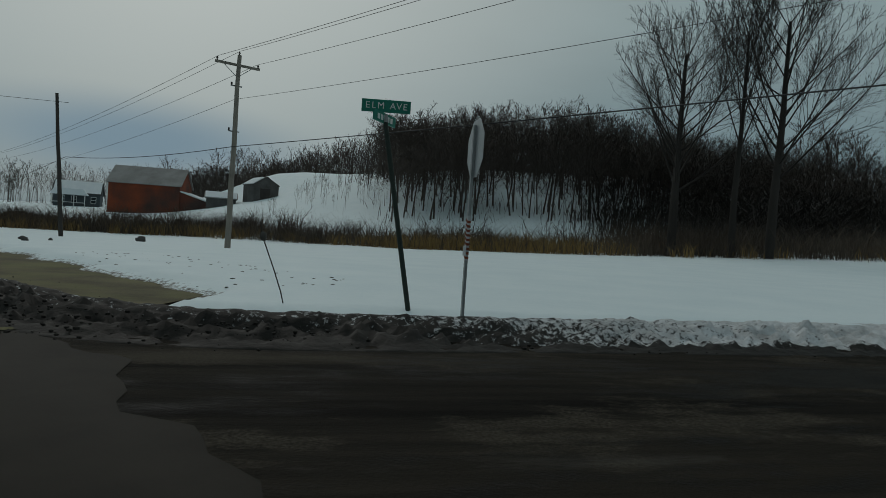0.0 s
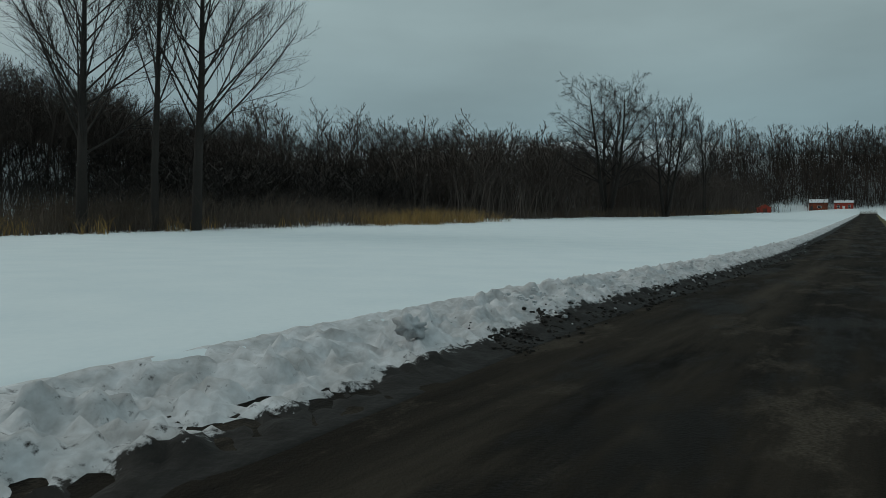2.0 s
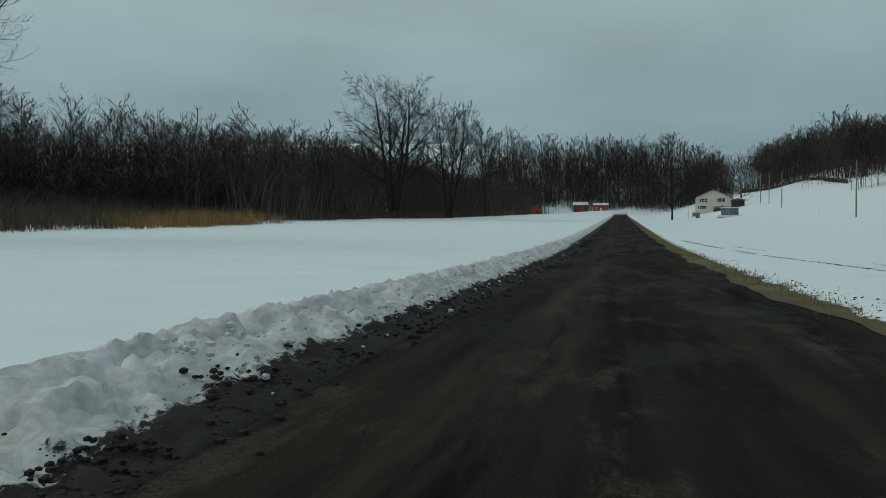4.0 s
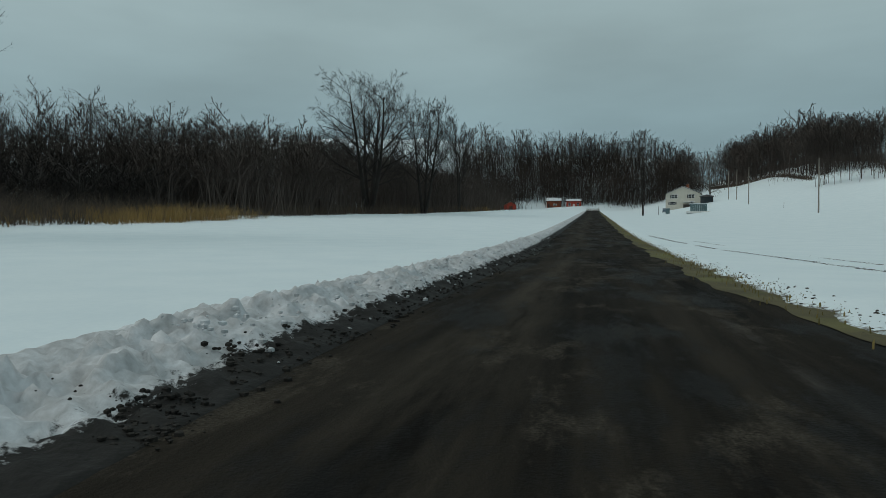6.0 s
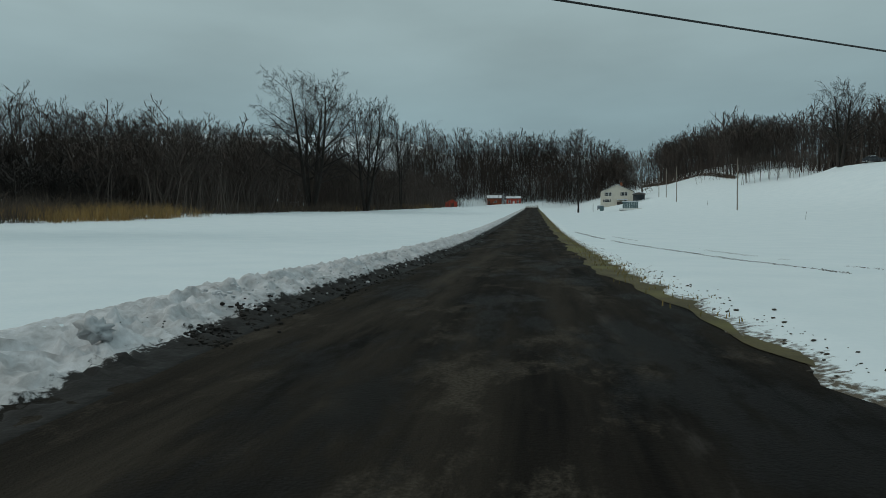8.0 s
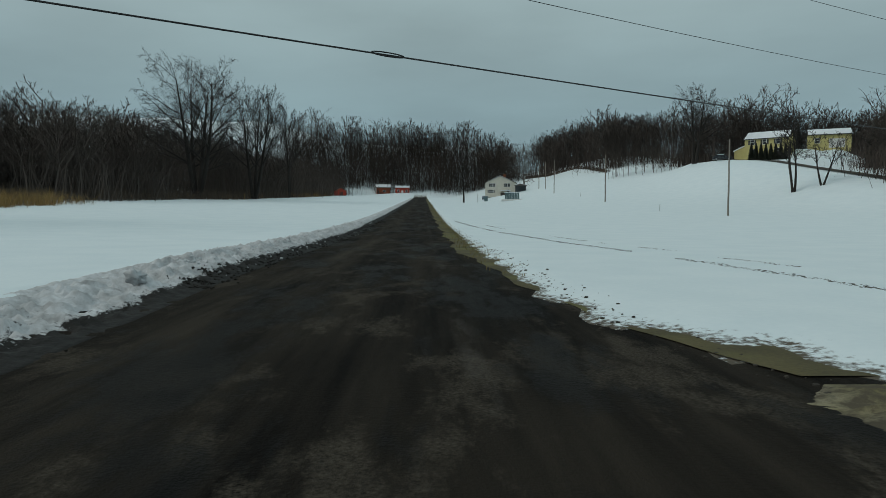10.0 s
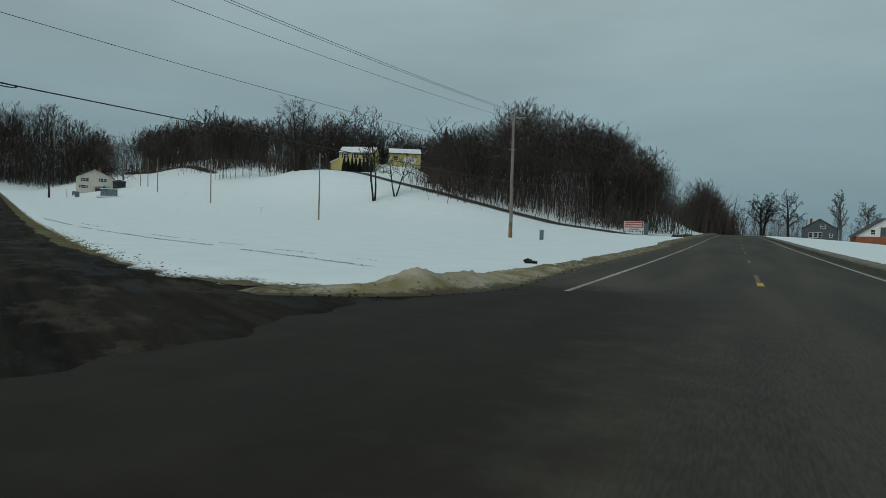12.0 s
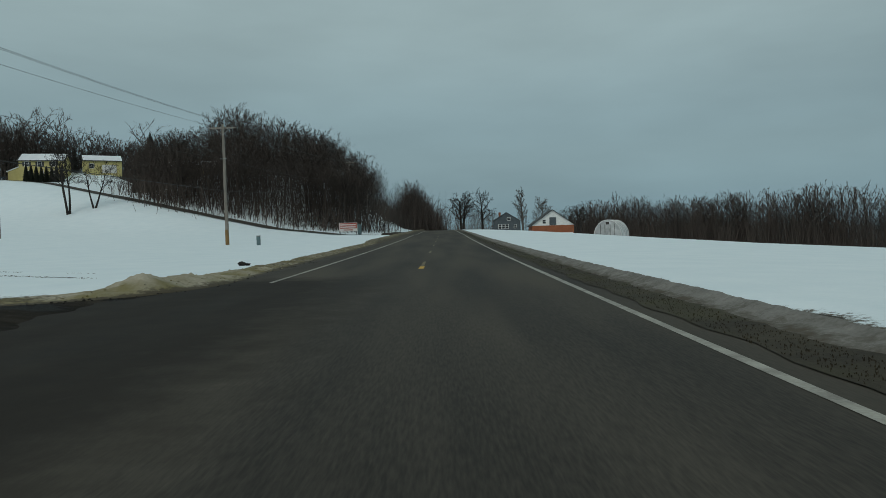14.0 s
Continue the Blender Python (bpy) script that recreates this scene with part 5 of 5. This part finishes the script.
def gable_walls(w, d, eave, ridge, base=-0.8):
    """Walls of a gabled block with the ridge along y."""
    return Build().prism([(-w / 2, base), (w / 2, base), (w / 2, eave), (0, ridge), (-w / 2, eave)], -d / 2, d / 2)


def gable_roof(w, d, eave, ridge, over=0.4, thick=0.16, lift=0.0):
    b = Build()
    for k in (-1, 1):
        rise = (ridge - eave) / (w / 2)
        x1 = w / 2 + over
        ze = eave - rise * over
        pts = [(0, ridge + 0.02 + lift), (k * x1, ze + 0.02 + lift), (k * x1, ze + thick + lift), (0, ridge + thick + lift)]
        if k < 0:
            pts = pts[::-1]
        b.prism(pts[::-1], -d / 2 - over, d / 2 + over)
    return b


def roofed(top, w, d, eave, ridge, wall_mat, roof_mat, snow=True, over=0.4, label="", snow_cover=0.96, turn=0):
    """A gabled block: walls, roof and the snow on it. The ridge runs along local y, or along x with turn=90."""
    wall = part("wall", gable_walls(w, d, eave, ridge), wall_mat, top, label)
    roof = part("roof", gable_roof(w, d, eave, ridge, over), roof_mat, top)
    obs = [wall, roof]
    if snow:
        sn = part("roof_snow", gable_roof(w * snow_cover, d * snow_cover, eave + 0.0, ridge, over * 0.8, 0.14, 0.165), SNOWROOF, roof, "settled snow")
        obs.append(sn)
    if turn:
        for ob in obs[:2]:
            ob.matrix_basis = pose(0, 0, 0, 0, 0, turn)
    return wall, roof


EYE = (-8.0, 9.5)


def faced(x, y, extra=0.0):
    return facing(x, y, *EYE) + extra


# the cream house on the side road
x, y = -219.5, 181.0
h = thing("house", x, y, gz(x, y) - 0.2, faced(x, y, -4), "cream two-storey house with dark shutters and a snowy roof", "house")
roofed(h, 12.0, 9.0, 5.0, 7.6, SIDING, DARKROOF)
for wx in (-3.0, 2.9):
    window(h, wx - 0.5, 4.0, 0.85, 1.3, -4.5, DARKROOF)
    window(h, wx + 0.65, 4.0, 0.85, 1.3, -4.5)
window(h, -3.6, 1.5, 1.8, 1.0, -4.5, DARKROOF)
window(h, 3.2, 1.6, 1.0, 1.1, -4.5)
part("chimney", Build().box(1.0, 1.9, -1.0, -0.2, 6.4, 8.6), BRICK, h)
porch = part("porch_roof", Build().box(0.2, 4.2, -6.3, -4.55, 1.75, 1.95), SNOWROOF, h, "snow-covered porch roof")
part("porch_skirt", Build().box(0.3, 4.1, -6.2, -4.6, -0.5, 1.0), DARKPOLE, h, "dark shrubs and steps under the porch")
x, y = -206.7, 180.5
g = thing("carport", x, y, gz(x, y), faced(x, y), "open snow-roofed carport beside the cream house", "carport")
for k in (-1, 1):
    for q in (-1, 1):
        part("post", Build().box(k * 2.0 - 0.1, k * 2.0 + 0.1, q * 2.0 - 0.1, q * 2.0 + 0.1, -0.4, 2.4), GREYBOARD, g)
part("roof", Build().prism([(-2.4, 2.4), (2.4, 2.4), (2.4, 2.5), (0.0, 3.0), (-2.4, 2.5)], -2.4, 2.4), GREYBOARD, g)
part("roof_snow", Build().prism([(-2.3, 2.52), (0.0, 3.02), (2.3, 2.52), (2.2, 2.68), (0.0, 3.2), (-2.2, 2.68)], -2.3, 2.3), SNOWROOF, g)
part("back_wall", Build().box(-1.9, 1.9, 1.95, 2.05, -0.4, 2.4), GREYSIDING, g)

# a trough-like tank and a barrel in front
x, y = -166.0, 142.2
g = thing("hot_tub_cabinet", x, y, gz(x, y), faced(x, y), "blue-grey slatted cabinet on a snowy base", "cabinet")
b = Build()
for k in range(9):
    b.box(-2.2 + 0.49 * k, -2.2 + 0.49 * k + 0.44, -1.2, 1.2, 0.35, 2.3)
part("slatted_case", b, TEAL, g)
part("lid", Build().box(-2.4, 2.4, -1.4, 1.4, 2.3, 2.5), SNOWROOF, g)
part("base", Build().box(-3.2, 3.2, -2.0, 2.0, -0.2, 0.35), WHITEPAINT, g)
x, y = -186.0, 147.5
g = thing("bin", x, y, gz(x, y), faced(x, y), "dark upright bin near the driveway", "bin")
part("body", Build().box(-0.6, 0.6, -0.5, 0.5, 0, 1.7), TEAL, g)
part("lid", Build().box(-0.66, 0.66, -0.56, 0.56, 1.7, 1.85), WHITEPAINT, g)
b = Build().tube((0, 0, -0.2), (0, 0, 2.6), 0.07, 0.06, 8)
g = tagged(part("fence_post", b, GREYBOARD), "grey wooden post near the drive", "post")
g.location = (-182.0, 141.0, gz(-182, 141))


def car(x, y, turn, mat, label, long=4.6):
    """A small parked car with body, glass and four wheels."""
    c = thing("car", x, y, gz(x, y) - 0.1, turn, label, "car")
    L = long / 2
    outline = [(-L, 0.35), (L, 0.35), (L, 0.75), (L * 0.92, 0.92), (L * 0.45, 1.0), (L * 0.18, 1.45), (-L * 0.55, 1.48), (-L * 0.92, 1.0), (-L, 0.85)]
    part("body", Build().prism(outline, -0.88, 0.88), mat, c)
    for k in (-1, 1):
        yy = 0.885 * k
        part("side_glass", Build().prism([(L * 0.36, 1.03), (L * 0.15, 1.38), (-L * 0.5, 1.40), (-L * 0.78, 1.03)], yy - 0.01, yy + 0.01), GLASS, c)
        for q in (-1, 1):
            wh = part("wheel", Build().tube((q * L * 0.62, yy - 0.1 * k, 0.33), (q * L * 0.62, yy + 0.03 * k, 0.33), 0.33, 0.33, 16), RUBBER, c)
            part("rim", Build().tube((q * L * 0.62, yy + 0.03 * k, 0.33), (q * L * 0.62, yy + 0.04 * k, 0.33), 0.2, 0.2, 12), METAL, wh)
    part("roof_snow", Build().box(-L * 0.5, L * 0.12, -0.75, 0.75, 1.47, 1.58), SNOWROOF, c)
    return c


car(-203.0, 160.0, 140, BLUEPAINT, "blue-grey parked car beside the cream house")
car(-113.5, 171.0, 35, CARPAINT, "dark parked car on the drive of the yellow house", 4.9)

# red house and shed at the wood's foot
x, y = -346.5, 196.8
h = thing("house", x, y, gz(x, y) - 0.2, faced(x, y), "low dark-red house with a snow-covered roof", "house")
roofed(h, 6.0, 8.0, 3.6, 5.2, BARNRED, DARKROOF, turn=90)
part("door", Build().box(-3.4, -2.5, -3.06, -3.0, 0, 2.0), DARKPOLE, h)
window(h, 0.5, 1.5, 1.6, 1.0, -3.0)
x, y = -340.6, 206.0
h = thing("cottage", x, y, gz(x, y) - 0.2, faced(x, y), "bright red cottage front with white-framed windows and door", "house")
roofed(h, 5.6, 8.0, 3.7, 4.8, REDPAINT, DARKROOF, turn=90)
window(h, -2.3, 1.9, 1.0, 1.5, -2.8)
window(h, 2.3, 1.9, 1.0, 1.5, -2.8)
part("door", Build().box(-0.55, 0.55, -2.86, -2.8, 0, 2.2), WHITEPAINT, h, "white panelled door")
x, y = -287.5, 141.7
h = thing("shed", x, y, gz(x, y) - 0.1, faced(x, y, 12), "small bright red shed at the wood's edge", "shed")
roofed(h, 4.6, 4.2, 2.2, 3.4, REDPAINT, BARNRED, snow=False, over=0.2)
part("door", Build().box(-0.8, 0.8, -2.16, -2.1, 0, 1.9), BARNRED, h)
part("snow_skirt", Build().box(-2.3, 2.3, -2.5, -2.15, -0.3, 0.15), SNOWROOF, h)
b = Build()
for k in range(7):
    b.lump((-2.2 + 0.75 * k, 0.3 * math.sin(k), 0.35), 0.62, 0.7, k, 0.5, 7, 5)
g = tagged(part("woodpile", b, GREYBOARD), "dark pile of logs and brush beside the shed", "woodpile")
g.matrix_world = pose(-290.5, 135.0, gz(-290.5, 135), 0, 0, faced(-290, 135))

# the yellow house on the slope
x, y = -105.0, 179.0
h = thing("house", x, y, gz(x, y) - 0.2, facing(x, y, -2, 5) - 14, "pale yellow two-storey house with a snowy roof", "house")
roofed(h, 7.5, 10.5, 4.7, 6.6, YELLOWSIDING, DARKROOF, turn=90)
for wx in (-3.4, -0.4, 2.8):
    window(h, wx, 3.8, 0.9, 1.2, -3.75, DARKROOF)
for wx in (-3.2, 2.6):
    window(h, wx, 1.4, 1.2, 1.3, -3.75)
part("door", Build().box(-0.5, 0.5, -3.81, -3.75, 0, 2.1), WHITEPAINT, h)
part("gable_window", Build().box(-5.31, -5.25, -0.5, 0.5, 3.2, 4.5), GLASS, h)
part("annex", Build().prism([(-8.2, -0.8), (-5.3, -0.8), (-5.3, 3.2), (-8.2, 1.9)], -2.4, 2.8), YELLOWSIDING, h, "lean-to annex")
part("annex_snow", Build().prism([(-8.5, 1.85), (-5.3, 3.25), (-5.3, 3.45), (-8.5, 2.05)], -2.6, 3.0), SNOWROOF, h)
x, y = -95.0, 189.0
h = thing("garage", x, y, gz(x, y) - 0.6, facing(x, y, -2, 5) + 4, "pale yellow single-storey garage with a snowy roof", "garage")
roofed(h, 6.5, 9.5, 3.4, 4.9, YELLOWSIDING, DARKROOF, turn=90)
window(h, -2.8, 1.9, 1.1, 1.2, -3.25)
part("garage_door", Build().box(-0.2, 3.4, -3.31, -3.25, 0, 2.3), WHITEPAINT, h)
x, y = -62.0, 172.0
h = thing("house", x, y, gz(x, y) - 0.6, facing(x, y, -2, 5), "yellow house half hidden in the bare wood", "house")
roofed(h, 7.0, 13.0, 2.9, 4.6, YELLOWSIDING, DARKROOF, turn=90)
for wx in (-4.0, 0.0, 4.0):
    window(h, wx, 1.6, 1.2, 1.2, -3.5)


def conifer(name, x, y, height, width, label, seed, category="conifer", z=None):
    """A dense evergreen of many short drooping sprays on a stem."""
    rng = np.random.RandomState(seed)
    top = thing(name, x, y, gz(x, y) if z is None else z, 0, label, category)
    part("trunk", Build().tube((0, 0, -0.2), (0, 0, height * 0.95), 0.03 * height * 0.6, 0.02, 7), BARK, top)
    n = int(520 + 40 * height)
    t = rng.rand(n) ** 0.8
    a = rng.uniform(0, 2 * np.pi, n)
    rad = width / 2 * (1 - t) ** 0.75 * rng.uniform(0.75, 1.08, n) + 0.05
    z0 = 0.06 * height + t * height * 0.93
    d = np.stack([np.cos(a), np.sin(a), 0 * a], 1)
    side = np.stack([-np.sin(a), np.cos(a), 0 * a], 1)
    c = np.stack([0 * a, 0 * a, z0], 1)
    tip = c + d * rad[:, None] - np.array([0, 0, 1]) * (0.25 * rad)[:, None]
    root = c + d * (rad * 0.25)[:, None] + np.array([0, 0, 1]) * (0.12 * rad)[:, None]
    w = (0.12 + 0.22 * rad)[:, None]
    V = np.stack([root, (root + tip) / 2 + side * w, tip, (root + tip) / 2 - side * w], 1).reshape(-1, 3)
    V[1::4, 2] -= 0.06
    V[3::4, 2] -= 0.06
    i = np.arange(n)[:, None] * 4
    cr = new("crown", mesh_fast("crown", V, [], np.concatenate([i + [0, 1, 2], i + [0, 2, 3]]), NEEDLE))
    cr.parent = top
    return top


first = conifer("arborvitae", -103.2, 167.6, 4.3, 2.0, "dark clipped evergreen in a hedge row", 1, "hedge shrub")
first["group"] = "hedge row"
for k in range(1, 8):
    xx, yy = -103.2 + 0.95 * k, 167.6 + 0.55 * k
    copy_thing(first, pose(xx, yy, gz(xx, yy), 0, 0, 47 * k))
for k, (xx, yy, hh, ww) in enumerate(((-72.0, 168.0, 15, 7), (-76.5, 172.0, 12, 6), (-128.0, 205.0, 12, 5), (-134.0, 208.0, 13, 5), (-150.0, 212.0, 12, 5), (-112.0, 206.0, 13, 5), (-47.0, 205.0, 17, 6))):
    conifer("conifer", xx, yy, hh, ww, "dark dense conifer among the bare trees", 60 + k)

# the drive up to the yellow house
P, tt = resample([p[:2] for p in DRIVE], 1.5)
X = np.stack([P[:, 0] - 0.9, P[:, 0] - 0.3, P[:, 0] + 0.3, P[:, 0] + 0.9], 1)
Y = np.stack([P[:, 1] - 1.2, P[:, 1] - 0.4, P[:, 1] + 0.4, P[:, 1] + 1.2], 1)
ob = sheet("driveway", X, Y, ground_z(X, Y) + 0.10, DIRT)
if ob.data.polygons[0].normal.z < 0:
    ob.data.flip_normals()
tagged(ob, "dark cleared drive up the snowy slope", "driveway", kind="structure")

# roadside advertising board
x, y = -14.6, 108.0
g = thing("roadside_sign", x, y, gz(x, y), facing(x, y, 0.5, 2), "white roadside board with red printed bands", "sign")
part("board", Build().box(-1.45, 1.45, -0.03, 0.03, 0.55, 1.95), WHITEPAINT, g)
for k in (-1, 1):
    part("leg", Build().box(k * 1.3 - 0.05, k * 1.3 + 0.05, 0.03, 0.13, -0.3, 1.9), GREYBOARD, g)
part("red_band", Build().box(-1.36, 1.36, -0.036, -0.031, 1.02, 1.88), REDPAINT, g)
for r_ in range(2):
    for k in range(8):
        part("letter_bar", Build().box(-1.25 + 0.31 * k, -1.25 + 0.31 * k + 0.25, -0.040, -0.0365, 1.52 - 0.36 * r_, 1.72 - 0.36 * r_), WHITEPAINT, g)
part("lettering", Build().box(-0.7, 0.7, -0.036, -0.031, 0.72, 0.86), REDPAINT, g, "unreadable red letter bar")
part("end_post", Build().box(1.5, 2.1, -0.2, 0.3, -0.2, 1.7), TEAL, g, "dark teal box beside the board")
b = Build().tube((0, 0, -0.2), (0, 0, 1.6), 0.06, 0.06, 8)
g = thing("mailbox", -9.2, 112.0, gz(-9.2, 112), facing(-9, 112, 0, 2), "dark mailbox on a post beside the road", "mailbox")
part("post", b, GREYBOARD, g)
part("box", Build().prism([(-0.17, 1.3), (0.17, 1.3), (0.17, 1.55), (0.1, 1.66), (-0.1, 1.66), (-0.17, 1.55)], -0.3, 0.3), CARPAINT, g)
b = Build()
for k in range(26):
    b.lump((-7.4 + rng.normal(0, 0.5), 98 + 0.75 * k, gz(-7.4, 98 + 0.75 * k) + 0.1), 0.25 + 0.2 * rng.rand(), 0.6, k, 0.6, 7, 5)
tagged(part("soil_heap", b, DIRT), "dark ploughed heaps of soil and snow at the drive mouth", "soil heap", kind="stuff")

# ---- the farm across the road ----
x, y = 30.3, 186.0
h = thing("barn", x, y, gz(x, y) - 0.3, facing(x, y, 0.5, 2) + 6, "white-gabled barn with an orange brick base and dark roof", "barn")
roofed(h, 11.0, 14.0, 2.3, 6.2, WHITEPAINT, DARKROOF, snow=False, over=0.5)
part("brick_base", Build().box(-5.52, 5.52, -7.03, 7.03, -0.8, 2.15), BRICK, h, "orange brick lower wall")
part("loft_door", Build().box(-0.9, 0.9, -7.07, -7.0, 2.2, 4.3), GREYSIDING, h, "dark loft door")
window(h, -2.3, 3.2, 0.8, 1.0, -7.0)
part("snow_drift", Build().box(-5.4, 5.3, -7.4, -7.05, -0.8, 0.2), SNOWROOF, h)
x, y = 47.3, 186.0
h = thing("greenhouse", x, y, gz(x, y) - 0.2, facing(x, y, 0.5, 2) - 12, "arched greenhouse of cloudy plastic film on hoops", "greenhouse")
arch = [(3.7 * math.cos(a), 4.7 * math.sin(a) ** 0.9) for a in np.linspace(0, math.pi, 19)]
part("film", Build().prism(arch, -5, 5), PLASTIC, h)
for k in range(6):
    yk = -5.02 + 2.0 * k
    part("hoop", Build().rope([(p[0] * 1.01, yk, p[1] * 1.01) for p in arch], 0.07, 5), WHITEPAINT, h)
for k in (-1.9, -0.7, 0.7, 1.9):
    part("stud", Build().box(k - 0.06, k + 0.06, -5.09, -5.0, 0, 3.6), GREYBOARD, h)
part("vent", Build().box(-0.45, 0.45, -5.1, -5.02, 3.5, 4.2), DARKPOLE, h, "dark vent opening")
x, y = 22.4, 231.5
h = thing("house", x, y, gz(x, y) - 0.3, facing(x, y, 0.5, 2), "dark grey house with white-framed windows", "house")
roofed(h, 9.0, 8.5, 3.6, 6.4, GREYSIDING, DARKROOF, snow=False)
for wx in (-2.2, -1.0, 0.2):
    window(h, wx, 1.7, 0.9, 1.4, -4.25)
window(h, 0.9, 4.2, 1.2, 0.9, -4.25)
window(h, 3.0, 1.7, 0.8, 1.2, -4.25)
part("chimney", Build().box(-2.6, -1.9, -0.4, 0.4, 4.0, 6.6), BRICK, h)
part("flagpole", Build().tube((4.6, -3.5, 0), (4.6, -3.5, 8.5), 0.09, 0.06, 8), DARKPOLE, h)

# ---- the old farm to the south ----
x, y = -62.5, -137.0
h = thing("barn", x, y, gz(x, y) - 0.3, facing(x, y, -3.8, 11.8) - 16, "old red barn with a grey tin roof and lean-to", "barn")
roofed(h, 10.5, 14.5, 6.2, 9.9, BARNRED, TINROOF, snow=False, turn=90)
for k in range(24):
    part("board", Build().box(-7.25 + 0.604 * k, -7.25 + 0.604 * k + 0.585, -5.28, -5.24 - 0.012 * (k % 3), 0.0, 6.15), BARNRED, h)
part("corner_post", Build().box(-7.4, -7.1, -5.32, -5.0, 0, 6.2), WHITEPAINT, h, "pale corner board")
part("lean_to", Build().prism([(7.25, -0.5), (14.2, -0.5), (14.2, 2.7), (7.25, 4.9)], -4.9, 5.0), BARNRED, h, "sloping lean-to")
part("lean_to_snow", Build().prism([(7.25, 4.95), (14.5, 2.65), (14.5, 2.9), (7.25, 5.2)], -5.1, 5.2), SNOWROOF, h)
x, y = -79.0, -119.5
h = thing("shed", x, y, gz(x, y) - 0.2, facing(x, y, -3.8, 11.8) + 20, "weathered dark grey board shed", "shed")
roofed(h, 5.5, 6.5, 3.2, 4.9, GREYBOARD, GREYBOARD, snow=False, over=0.2)
part("roof_snow", Build().prism([(-2.9, 3.2), (-0.6, 4.7), (-0.6, 4.95), (-2.9, 3.45)], -3.3, 3.3), SNOWROOF, h)
part("doorway", Build().box(-1.3, 0.9, -3.3, -3.24, 0, 2.4), DARKPOLE, h)
x, y = -72.5, -124.5
h = thing("outbuilding", x, y, gz(x, y) - 0.2, facing(x, y, -3.8, 11.8), "low snow-roofed outbuilding beside the barn", "shed")
roofed(h, 4.5, 6.0, 1.9, 3.0, GREYBOARD, TINROOF, turn=90)
x, y = -57.5, -168.5
h = thing("farmhouse", x, y, gz(x, y) - 0.2, facing(x, y, -3.8, 11.8) - 6, "farmhouse with a columned porch and snow-covered roofs", "house")
roofed(h, 8.0, 10.0, 3.3, 6.0, GREYSIDING, DARKROOF, turn=90)
part("porch_roof", Build().prism([(-5.4, 2.7), (2.6, 2.7), (1.6, 4.1), (-4.4, 4.1)], -7.4, -3.9), SNOWROOF, h, "snow-covered porch roof")
for k in range(4):
    part("porch_post", Build().box(-5.0 + 2.3 * k, -4.8 + 2.3 * k, -7.2, -7.0, 0, 2.7), WHITEPAINT, h)
part("porch_rail", Build().box(-5.0, 2.0, -7.16, -7.06, 0.8, 0.95), WHITEPAINT, h)
for wx in (-3.2, -0.6, 3.6):
    window(h, wx, 1.7, 1.0, 1.4, -4.0)
x, y = -25.2, -117.0
b = Build().tube((-0.7, 0, 0.75), (0.7, 0, 0.75), 0.8, 0.8, 18)
g = tagged(part("straw_bale", b, STRAW), "tawny round straw bale at the field edge", "bale")
g.matrix_world = pose(x, y, gz(x, y), 0, 0, 20)
for k, (x, y, r_) in enumerate(((-22.9, -38.0, 0.36), (-13.1, -28.0, 0.17), (-14.3, -27.6, 0.12), (-12.4, -24.5, 0.15))):
    g = tagged(part("stone", Build().lump((0, 0, 0), r_, 0.75, k + 40, 0.5, 10, 8), STONE, smooth=True), "dark stone poking through the snow", "stone")
    g.location = (x, y, gz(x, y) + r_ * 0.3)

# thin stakes in the snowy slope
for x, y, hgt in ((-75.5, 97.0, 1.1), (-131.0, 136.0, 1.3)):
    b = Build().rope([(0, 0, -0.2), (0.03, 0, hgt * 0.5), (0.10, 0, hgt)], 0.022, 6)
    g = tagged(part("garden_stake", b, DARKPOLE), "thin dark stake standing in the snow", "stake")
    g.location = (x, y, gz(x, y))
